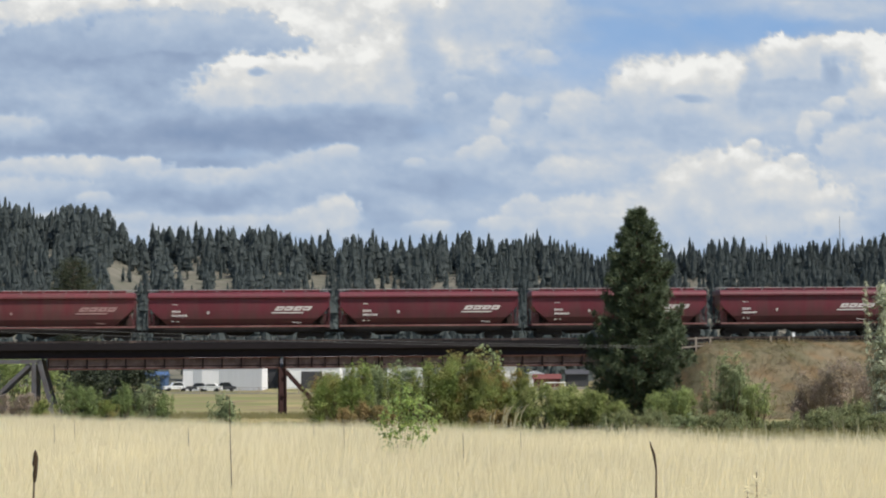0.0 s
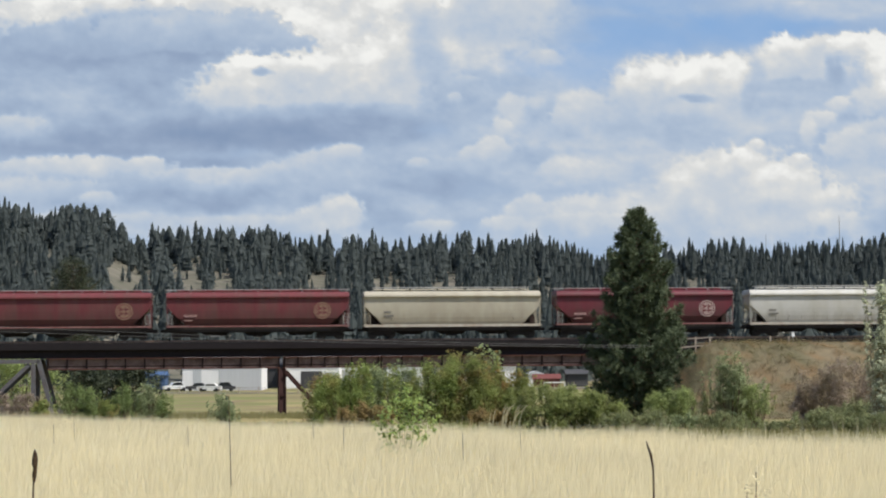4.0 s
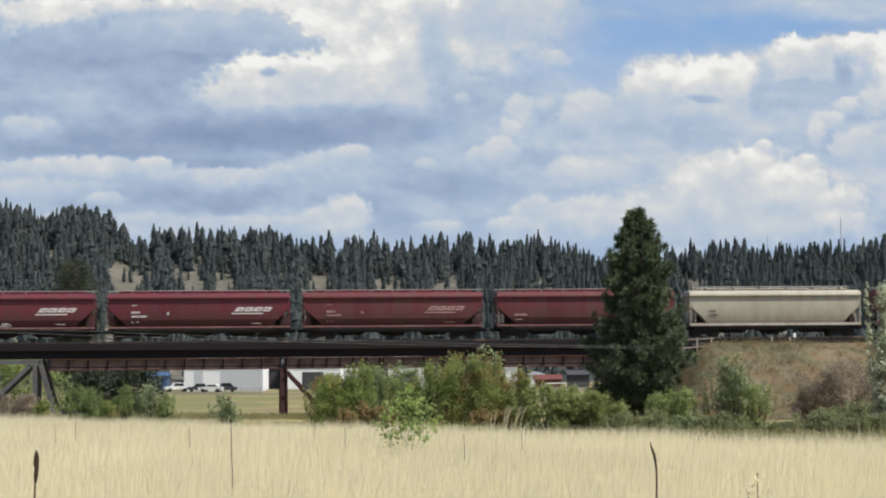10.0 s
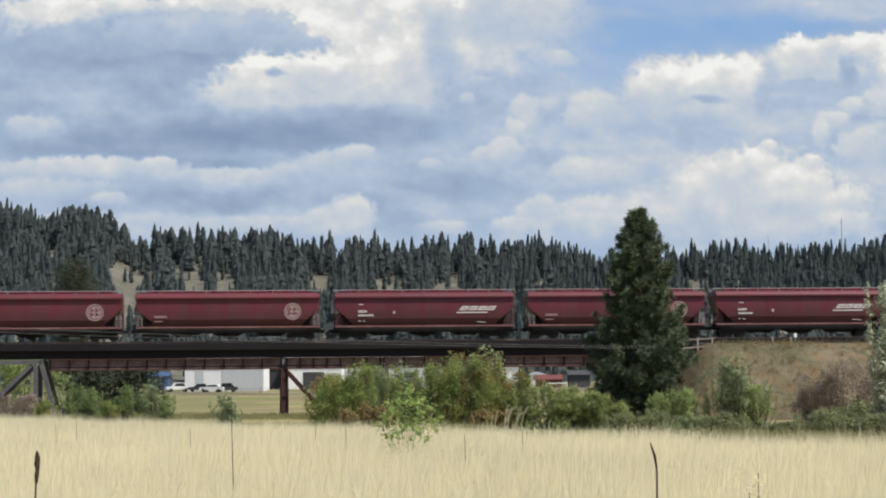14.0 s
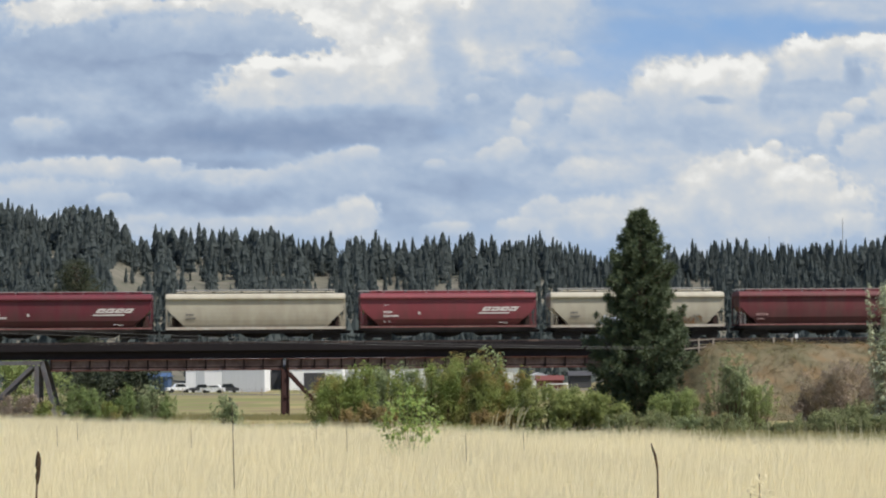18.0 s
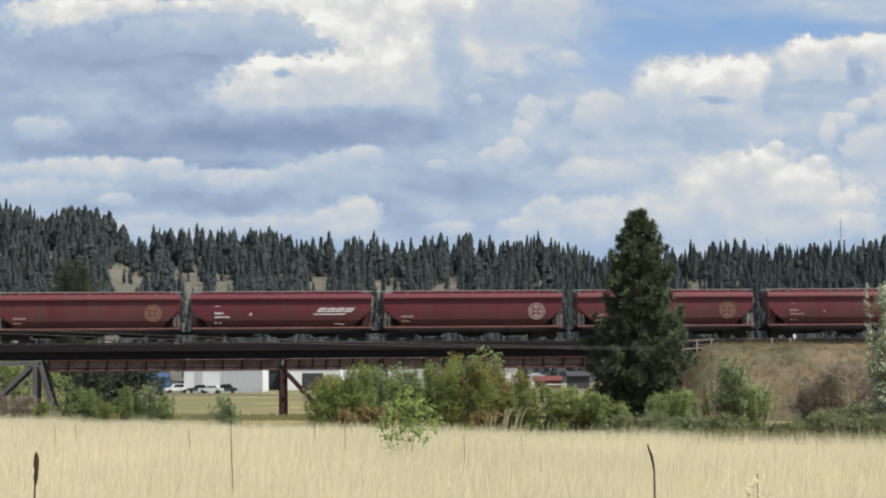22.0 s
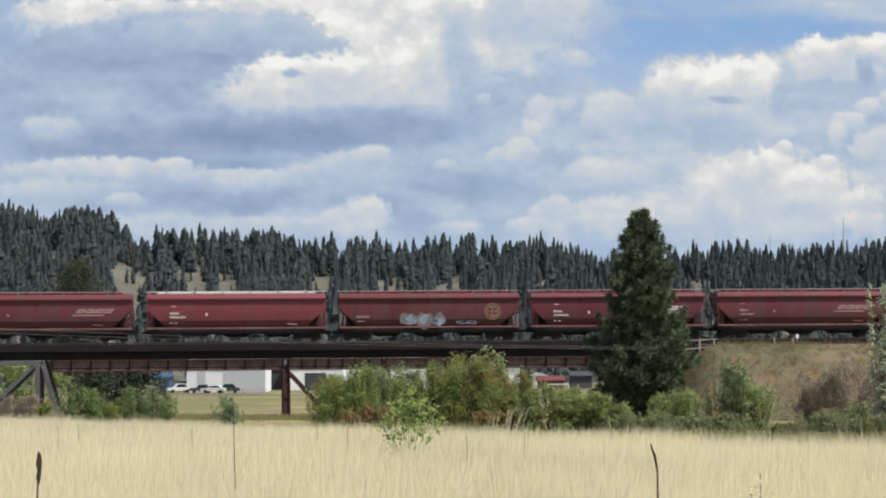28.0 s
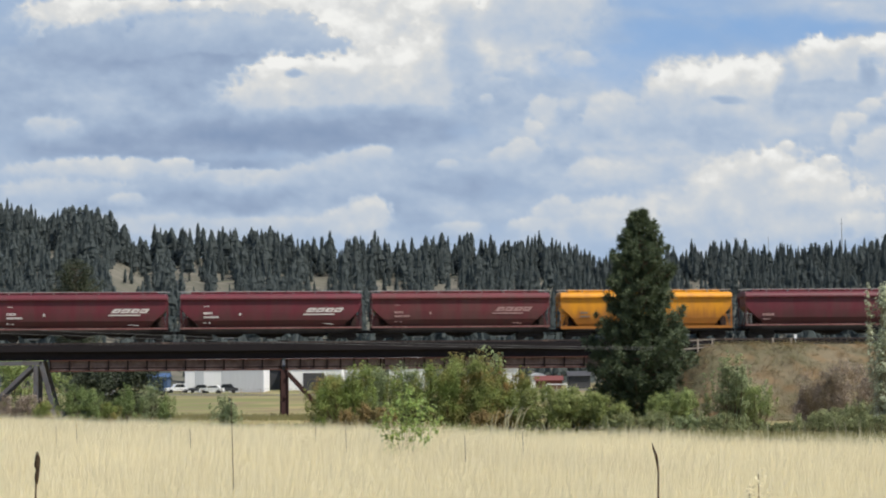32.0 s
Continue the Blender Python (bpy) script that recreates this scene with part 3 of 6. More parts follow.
def cloud_sheet():
    """The wall of cloud beyond the ridge, leaning away towards the horizon."""
    us, vs = np.arange(-14, 114.01, 0.2), np.arange(-6, 31.01, 0.2)
    U, V = np.meshgrid(us, vs)
    amount, tone = cloud_field(U, V)
    slope = TILT + (V - 28.125) / -100 / FOCAL
    far = 1800 + 26 * V
    X, Z = (U - 50) / 100 / FOCAL * far, EYE.z + slope * far
    me = bpy.data.meshes.new("cloud_backdrop")
    ny, nx = U.shape
    idx = np.arange(nx * ny).reshape(ny, nx)
    faces = np.stack([idx[:-1, :-1], idx[:-1, 1:], idx[1:, 1:], idx[1:, :-1]], -1).reshape(-1, 4)
    me.from_pydata(np.stack([X, far, Z], -1).reshape(-1, 3).tolist(), [], faces.tolist())
    for name, field in (("cloud_amount", amount), ("cloud_tone", tone), ("height", (V + 6) / 37), ("along", U / 100)):
        me.attributes.new(name, "FLOAT", "POINT").data.foreach_set("value", field.ravel().astype(np.float32))
    m = bpy.data.materials.new("cloudy_sky")
    m.use_nodes = True
    n, l = m.node_tree.nodes, m.node_tree.links
    n.remove(n["Principled BSDF"])

    def attr(name):
        a = n.new("ShaderNodeAttribute")
        a.attribute_name = name
        return a.outputs["Fac"]

    vec = n.new("ShaderNodeCombineXYZ")
    l.new(attr("along"), vec.inputs[0])
    l.new(attr("height"), vec.inputs[1])
    mp = n.new("ShaderNodeMapping")
    mp.inputs["Scale"].default_value = (1, 0.45, 1)
    l.new(vec.outputs[0], mp.inputs["Vector"])
    nz = n.new("ShaderNodeTexNoise")
    nz.inputs["Scale"].default_value, nz.inputs["Detail"].default_value, nz.inputs["Roughness"].default_value = 34, 7, 0.55
    l.new(mp.outputs["Vector"], nz.inputs["Vector"])

    def wobble(field, amp):
        ma = n.new("ShaderNodeMath")
        ma.operation = "MULTIPLY_ADD"
        ma.inputs[1].default_value = amp
        l.new(nz.outputs["Fac"], ma.inputs[0])
        su = n.new("ShaderNodeMath")
        su.operation = "SUBTRACT"
        su.inputs[1].default_value = amp / 2
        l.new(field, su.inputs[0])
        l.new(su.outputs[0], ma.inputs[2])
        return ma.outputs[0]

    blue = n.new("ShaderNodeValToRGB")
    blue.color_ramp.elements[0].color, blue.color_ramp.elements[1].color = (*srgb(*BLUE[0]), 1), (*srgb(*BLUE[1]), 1)
    blue.color_ramp.elements[0].position, blue.color_ramp.elements[1].position = 0.05, 0.8
    l.new(attr("height"), blue.inputs["Fac"])
    tones = n.new("ShaderNodeValToRGB")
    r = tones.color_ramp
    r.elements[0].position, r.elements[1].position = TONES[0][0], TONES[-1][0]
    r.elements[0].color, r.elements[1].color = (*srgb(*TONES[0][1]), 1), (*srgb(*TONES[-1][1]), 1)
    for pos, col in TONES[1:-1]:
        r.elements.new(pos).color = (*srgb(*col), 1)
    l.new(wobble(attr("cloud_tone"), 0.12), tones.inputs["Fac"])
    mx = n.new("ShaderNodeMix")
    mx.data_type, mx.clamp_factor = "RGBA", True
    l.new(wobble(attr("cloud_amount"), 0.12), mx.inputs["Factor"])
    l.new(blue.outputs["Color"], mx.inputs["A"])
    l.new(tones.outputs["Color"], mx.inputs["B"])
    em = n.new("ShaderNodeEmission")
    l.new(mx.outputs["Result"], em.inputs["Color"])
    l.new(em.outputs[0], n["Material Output"].inputs["Surface"])
    me.materials.append(m)
    me.polygons.foreach_set("use_smooth", [True] * len(me.polygons))
    return tagged(new("backdrop", me), "blue sky with drifting white and grey cumulus", "sky", kind="structure")


clouds = cloud_sheet()

# ---- the track: a straight line past the viewer, on bridge and banks ----
YAW, TRACK_Y, RAIL_Z = 5.8, 200.0, 7.39
DECK = pose(0, TRACK_Y, 7.26, 0, 0, YAW)
TRACK = pose(0, TRACK_Y, RAIL_Z, 0, 0, YAW)      # x along the track, y away from the viewer, z from the railhead


def bank_z(S, T):
    """Height of the eastern bank over the track's frame."""
    nose = step(18.0, 25.5, S + (fbm(T * 0.4, S * 0.1, 8) - 0.5) * 2)
    side = 1 - step(3.2, 15.0, np.abs(T) + (fbm(S * 0.22 + 40, T * 0.22 + 40, 4) - 0.5) * 2.5)
    return -7.45 + 7.05 * side * nose + (fbm(S * 0.5 + 40, T * 0.5 + 40, 9) - 0.5) * 0.5 * (np.abs(T) > 3.4)


def ring_bank(name, s0, s1, open_end):
    """A railway embankment along the track, with a rounded nose where it opens to the bridge."""
    ss = np.arange(s0, s1 + 0.01, 0.8 if s1 - s0 < 200 else 4.0)
    ts = np.arange(-17, 17.01, 0.7)
    S, T = np.meshgrid(ss, ts)
    Z = bank_z(S, T) if open_end > 0 else -7.45 + 7.05 * (1 - step(s1 - 8, s1, S)) * (1 - step(3.2, 15.0, np.abs(T)))
    me = bpy.data.meshes.new(name)
    ny, nx = S.shape
    idx = np.arange(nx * ny).reshape(ny, nx)
    faces = np.stack([idx[:-1, :-1], idx[:-1, 1:], idx[1:, 1:], idx[1:, :-1]], -1).reshape(-1, 4)
    me.from_pydata(np.stack([S, T, Z], -1).reshape(-1, 3).tolist(), [], faces.tolist())
    me.materials.append(BANK)
    me.polygons.foreach_set("use_smooth", [True] * len(me.polygons))
    ob = tagged(new(name, me), "railway embankment covered in dry brown scrub", "embankment", kind="structure")
    ob.matrix_basis = DECK @ Matrix.Translation((0, 0, -0.12))
    return ob


ring_bank("embankment_east", 17.5, 190.0, 1)
ring_bank("embankment_far_east", 190.0, 900.0, 1)
ring_bank("embankment_west", -1000.0, -83.0, -1)

track = thing("railway_track", TRACK, "ballasted single railway track with steel rails", "track", kind="structure")
for side in (-0.76, 0.76):
    part("rail", Geo().box(-1000, 900, side - 0.035, side + 0.035, -0.17, 0.0), RAIL, track)
part("ballast_bed", Geo().box(-1000, 900, -2.2, 2.2, -0.5, -0.30), DARK, track)
ties = Geo()
for i in range(-90, 90):
    ties.box(i * 0.6 - 0.12, i * 0.6 + 0.12, -1.35, 1.35, -0.30, -0.172)
tagged(part("sleeper", ties, SLEEPER, track), kind="stuff")


# ---- the viaduct ----
def viaduct():
    v = thing("railway_viaduct", DECK, "steel railway viaduct with black deck and rusty plate girders", "bridge")
    for y in (-2.55, 2.2):
        part("deck_curb", Geo().box(-88, 23.5, y, y + 0.35, -0.72, -0.10), CURB, v, "dark deck edge beam")
    part("deck_slab", Geo().box(-88, 23.5, -2.2, 2.2, -0.72, -0.5), BLACK_STEEL, v)
    for y in (-1.9, 1.9):
        part("deck_girder", Geo().box(-88, 23.5, y - 0.02, y + 0.02, -1.44, -0.72).box(-88, 23.5, y - 0.25, y + 0.25, -1.48, -1.42), BLACK_STEEL, v, "black deck girder")
    # plate girder spans: long span, tower span, long span
    for a, b, pitch in ((-37.3, -15.75, 1.86), (-15.35, -6.4, 1.28), (-6.2, 22.6, 1.86)):
        for y in (-2.15, 2.15):
            out = -1 if y < 0 else 1
            g = Geo().box(a, b, y - 0.02, y + 0.02, -2.50, -1.52)
            web = part("plate_girder", g, WEB, v, "rusty plate girder web")
            part("top_flange", Geo().box(a, b, y - 0.24, y + 0.24, -1.58, -1.50), RUST, web)
            part("bottom_flange", Geo().box(a, b, y - 0.24, y + 0.24, -2.58, -2.48), RUST, web)
            n = max(2, round((b - a) / pitch))
            stiff = Geo().box(-0.07, 0.07, -0.1, 0.1, -2.48, -1.58).mesh("stiffener", GIRDER_NEAR_BLACK)
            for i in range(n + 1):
                part("stiffener", stiff, GIRDER_NEAR_BLACK, web, at=Matrix.Translation((a + 0.06 + (b - a - 0.12) * i / n, y + out * 0.12, 0)))
            part("lower_strip", Geo().box(a, b, y + out * 0.03 - 0.015, y + out * 0.03 + 0.015, -2.32, -2.22), GIRDER_NEAR_BLACK, web)
    # trestle tower: two bents with crossed braces
    for x in (-15.5, -6.3):
        for y0, y1 in ((-2.1, -3.0), (2.1, 3.0)):
            leg = Geo()
            for dx in (-0.3, 0.3):
                leg.rings([[(x + dx - 0.05, y1 - 0.3, -7.5), (x + dx + 0.05, y1 - 0.3, -7.5), (x + dx + 0.05, y1 + 0.3, -7.5), (x + dx - 0.05, y1 + 0.3, -7.5)],
                           [(x + dx - 0.05, y0 - 0.3, -2.58), (x + dx + 0.05, y0 - 0.3, -2.58), (x + dx + 0.05, y0 + 0.3, -2.58), (x + dx - 0.05, y0 + 0.3, -2.58)]])
            leg.rings([[(x - 0.28, y1 - 0.1, -7.5), (x + 0.28, y1 - 0.1, -7.5), (x + 0.28, y1 - 0.05, -7.5), (x - 0.28, y1 - 0.05, -7.5)],
                       [(x - 0.28, y0 - 0.1, -2.58), (x + 0.28, y0 - 0.1, -2.58), (x + 0.28, y0 - 0.05, -2.58), (x - 0.28, y0 - 0.05, -2.58)]])
            part("tower_leg", leg, RUST_DARK, v, "rusty built-up steel column")
        part("bent_strut", Geo().box(x - 0.12, x + 0.12, -2.9, 2.9, -5.2, -4.95), RUST_DARK, v)
        for y in (-3.0, 3.0):
            part("footing", Geo().box(x - 0.7, x + 0.7, y - 0.7, y + 0.7, -7.9, -7.3), BALLAST, v, "concrete footing")
    for y in (-2.6, 2.6):
        part("brace", Geo().beam((-15.2, y, -2.85), (-11.0, y, -7.45), 0.12, 0.36), RUST_DARK, v)
        part("brace", Geo().beam((-6.6, y, -2.85), (-10.8, y, -7.45), 0.12, 0.36), RUST_DARK, v)
    # grey deck truss
    for y in (-2.3, 2.3):
        part("truss_top_chord", Geo().box(-83, -38.0, y - 0.2, y + 0.2, -1.95, -1.57), GREY_STEEL, v, "grey painted truss chord")
        part("truss_bottom_chord", Geo().box(-81, -38.6, y - 0.2, y + 0.2, -6.3, -5.95), GREY_STEEL, v)
        part("truss_end_post", Geo().beam((-38.1, y, -1.65), (-36.9, y, -6.1), 0.4, 0.42), GREY_STEEL, v, "grey sloping end post")
        part("bearing_post", Geo().box(-38.75, -38.35, y - 0.2, y + 0.2, -7.5, -2.0), GREY_STEEL, v)
        for k in range(5):
            x0 = -38.9 - k * 8.6
            part("truss_diagonal", Geo().beam((x0, y, -2.0), (x0 - 4.3, y, -6.1), 0.25, 0.34), GREY_STEEL, v)
            part("truss_diagonal", Geo().beam((x0 - 4.3, y, -6.1), (x0 - 8.6, y, -2.0), 0.25, 0.34), GREY_STEEL, v)
            part("truss_post", Geo().box(x0 - 4.42, x0 - 4.18, y - 0.12, y + 0.12, -6.0, -2.0), GREY_STEEL, v)
    part("abutment_pier", Geo().box(-39.2, -36.2, -3.2, 3.2, -8.0, -6.1), BALLAST, v, "low concrete pier")
    part("abutment", Geo().box(22.6, 24.4, -2.8, 2.8, -7.6, -0.75), CURB, v, "dark timber and concrete abutment")
    part("abutment", Geo().box(-86, -83, -3.2, 3.2, -8.0, -2.1), CURB, v)
    for x in (22.5, 23.9, 25.3):
        part("railing_post", Geo().box(x - 0.07, x + 0.07, -3.0, -2.86, -1.6, 0.1), TIMBER, v)
    part("handrail", Geo().beam((22.2, -2.95, -0.15), (25.6, -2.95, 0.02), 0.06, 0.09), TIMBER, v)
    part("handrail", Geo().beam((22.2, -2.95, -0.95), (25.0, -2.95, -0.7), 0.08, 0.14), TIMBER, v, "pale weathered handrail")
    return v


viaduct()


# ---- small things beside the track ----
for x, top, m, label in ((31.2, 0.12, TIMBER, "short weathered post beside the track"), (33.0, 0.10, TIMBER, "short weathered post beside the track")):
    stub = thing("track_post", DECK @ Matrix.Translation((x, -2.9, -0.75)), label, "post")
    part("shaft", Geo().box(-0.09, 0.09, -0.09, 0.09, 0, 0.75 + top), m, stub)
marker = thing("track_marker", DECK @ Matrix.Translation((33.5, -2.7, -0.7)), "small white trackside marker on a post", "sign")
part("shaft", Geo().box(-0.03, 0.03, -0.03, 0.03, 0, 0.9), GREY_METAL, marker)
part("plate", Geo().box(-0.14, 0.14, -0.05, -0.03, 0.75, 1.15), SHEET_WHITE, marker)


# ---- grain hopper wagons ----
def wagon(code, length, paint, label):
    w = thing("hopper_wagon", TRACK, label, "train wagon", "grain train wagons")
    h = length / 2

    def level(z, ex, wy):
        return [(-ex, -wy, z), (ex, -wy, z), (ex, wy, z), (-ex, wy, z)]

    pale = code in "wcxy"
    low = 1.0 if code == "y" else (1.11 if pale else 1.20)                     # underside of the side sill
    part("body", Geo().rings([level(low + 0.2, h - 1.75, 1.36 if code in "wcx" else 1.26), level(low + 0.5, h - 1.5, 1.44 if code in "wcx" else 1.39), level(2.0, h - 1.15, 1.50), level(2.4, h - 0.72, 1.53),
                              level(2.75, h - 0.35, 1.545), level(3.05, h - 0.16, 1.545), level(3.5, h - 0.12, 1.53), level(3.93, h - 0.12, 1.49)]), paint, w)
    part("eave", Geo().rings([level(3.93, h - 0.02, 1.68), level(3.98, h, 1.73), level(4.12, h, 1.71), level(4.30, h - 0.01, 1.58), level(4.42, h - 0.03, 1.42),
                              level(4.52, h - 0.1, 0.8)]), paint, w)
    cover = part("hatch_cover", Geo().rings([level(4.50, h - 0.9, 0.46), level(4.66, h - 0.95, 0.46), level(4.74, h - 1.0, 0.36)]), LETTER if code == "k" else paint, w, "long roof hatch cover")
    clamp = Geo().box(-0.05, 0.05, -0.5, 0.5, 4.60, 4.78).mesh("hatch_clamp", DARK)
    for i in range(6):
        part("hatch_clamp", clamp, DARK, cover, at=Matrix.Translation(((i - 2.5) * (length - 2.6) / 5.4, 0, 0)))
    for y in (-1, 1):
        part("side_sill", Geo().box(-h, h, y * 1.56 - 0.05, y * 1.56 + 0.05, low, low + (0.24 if pale else 0.15)), paint if code == "y" else (SILL_PALE if pale else SILL_RED), w, "worn side sill")
    raised = code in "wcx"
    reach, top = (h - 0.9, 4.86) if raised else (h + 0.1, 4.72)
    board = Geo().box(-reach, reach, -0.95, -0.55, top, top + 0.05).box(-reach, reach, 0.55, 0.95, top, top + 0.05)
    for i in range(9):
        x = -reach + 0.3 + (2 * reach - 0.6) * i / 8
        board.box(x - 0.03, x + 0.03, -0.9, -0.6, 4.44, top).box(x - 0.03, x + 0.03, 0.6, 0.9, 4.44, top)
    part("running_board", board, LETTER if code == "k" else GREY_METAL, w, "pale grating walkway" if raised else "grey grating walkway")
    for e in (-1, 1):
        part("end_sill", Geo().box(min(e * h, e * (h - 1.6)), max(e * h, e * (h - 1.6)), -1.5, 1.5, 0.92, 1.12), DARK, w)
        for y in (-1, 1):
            part("corner_post", Geo().box(e * (h - 0.06) - 0.05, e * (h - 0.06) + 0.05, y * 1.5 - 0.05, y * 1.5 + 0.05, 1.2, 3.94), paint, w)
            lad = Geo()
            for x in (h - 0.12, h - 0.55):
                lad.box(e * x - 0.025, e * x + 0.025, y * 1.56 - 0.02, y * 1.56 + 0.02, 1.2, 2.5 if x > h - 0.3 else 2.3)
            for k in range(5):
                lad.box(min(e * (h - 0.12), e * (h - 0.55)), max(e * (h - 0.12), e * (h - 0.55)), y * 1.56 - 0.015, y * 1.56 + 0.015, 1.3 + k * 0.26, 1.33 + k * 0.26)
            part("ladder", lad, GREY_METAL if code in "rgq" else paint, w)
        part("end_frame", Geo().box(e * (h - 1.0) - 0.04, e * (h - 1.0) + 0.04, -0.9, 0.9, 1.1, 2.35), DARK, w, "dark end bulkhead")
        # dark plates added so the cut corners show the end sheet's shade
        for y in (-0.45, 0.45):
            part("end_gusset", Geo().rings([[(e * (h - 1.9), y + d, 1.12), (e * (h - 0.35), y + d, 1.12), (e * (h - 0.45), y + d, 2.1), (e * (h - 0.75), y + d, 2.5), (e * (h - 1.3), y + d, 1.9)][::e] for d in (-0.02, 0.02)]), END_SHEET, w, "end gusset plate coloured as the shaded wagon end")
        for y in (-0.8, 0.8):
            part("end_brace", Geo().beam((e * (h - 0.15), y, 1.12), (e * (h - 0.55), y, 2.6), 0.1, 0.12), paint, w)
        part("coupler", Geo().box(min(e * (h - 0.3), e * (h + 0.55)), max(e * (h - 0.3), e * (h + 0.55)), -0.14, 0.14, 0.72, 1.0), DARK, w)
        part("brake_hose", Geo().tube([(e * (h + 0.1), 0.3, 0.8), (e * (h + 0.3), 0.32, 0.45), (e * (h + 0.55), 0.3, 0.55)], [0.03] * 3, 5), RUBBER, w)
        bx = e * (h - 1.75)
        bog = Geo()
        for y in (-1.0, 1.0):
            bog.rings([[(bx - 1.15, y - 0.08, 0.38), (bx - 0.55, y - 0.08, 0.30), (bx + 0.55, y - 0.08, 0.30), (bx + 1.15, y - 0.08, 0.38), (bx + 1.15, y - 0.08, 0.62), (bx + 0.4, y - 0.08, 0.8), (bx - 0.4, y - 0.08, 0.8), (bx - 1.15, y - 0.08, 0.62)],
                       [(bx - 1.15, y + 0.08, 0.38), (bx - 0.55, y + 0.08, 0.30), (bx + 0.55, y + 0.08, 0.30), (bx + 1.15, y + 0.08, 0.38), (bx + 1.15, y + 0.08, 0.62), (bx + 0.4, y + 0.08, 0.8), (bx - 0.4, y + 0.08, 0.8), (bx - 1.15, y + 0.08, 0.62)]])
        bog.box(bx - 0.25, bx + 0.25, -1.1, 1.1, 0.45, 0.85)
        bogie = part("bogie", bog, DARK, w, "dark cast bogie frame")
        for wx in (bx - 0.86, bx + 0.86):
            ws = Geo().tube([(wx, -1.05, 0.457), (wx, 1.05, 0.457)], [0.08, 0.08], 8)
            for y in (-0.76, 0.76):
                ws.tube([(wx, y - 0.07, 0.457), (wx, y + 0.07, 0.457)], [0.457, 0.457], 20)
            part("wheelset", ws, STEEL, bogie)
    # near-black, wide hoppers, so they carry the shade below the body
    for k in (-1, 0, 1):
        x = k * length * 0.235
        wide = length * 0.128
        part("hopper_bay", Geo().rings([[(x - wide, -1.3, 1.18), (x + wide, -1.3, 1.18), (x + wide, 1.3, 1.18), (x - wide, 1.3, 1.18)],
                                        [(x - 0.9, -0.6, 0.42), (x + 0.9, -0.6, 0.42), (x + 0.9, 0.6, 0.42), (x - 0.9, 0.6, 0.42)]]), DARK, w, "near-black discharge hopper")
        part("discharge_gate", Geo().box(x - 0.45, x + 0.45, -0.7, 0.7, 0.28, 0.42), GREY_METAL if k else DARK, w)
    # dark skirt box added for the body's shaded underside
    part("underframe", Geo().box(-h + 0.4, h - 0.4, -1.38, 1.38, 0.74, low - 0.004), DARK, w)
    part("centre_sill", Geo().box(-h - 0.1, h + 0.1, -0.3, 0.3, 0.72, 1.16), DARK, w)
    part("brake_pipe", Geo().box(-h + 2.6, h - 2.6, -1.2, -1.14, 0.82, 0.88), DARK, w)
    part("brake_reservoir", Geo().tube([(h - 3.4, -1.0, 0.9), (h - 4.4, -1.0, 0.9)], [0.2, 0.2], 10), DARK, w)
    if code in "wcx":
        rib = Geo().box(-0.014, 0.014, -1.535, -1.50, 1.5, 2.5).mesh("side_rib", paint)
        for i in range(10):
            part("side_rib", rib, paint, w, at=Matrix.Translation((-h + 2.6 + (length - 5.2) * i / 9, 0, 0)))
    marks(w, code, h)
    return w


def plate(g, x0, x1, z0, z1, slant=0.0, y=-1.562, lean=0.0):
    g.add([(x0, y, z0), (x1, y, z0), (x1 + slant, y + lean, z1), (x0 + slant, y + lean, z1), (x0, y + 0.04, z0), (x1, y + 0.04, z0), (x1 + slant, y + 0.04, z1), (x0 + slant, y + 0.04, z1)],
          [(0, 1, 2, 3), (7, 6, 5, 4), (0, 4, 5, 1), (1, 5, 6, 2), (2, 6, 7, 3), (3, 7, 4, 0)])
    return g


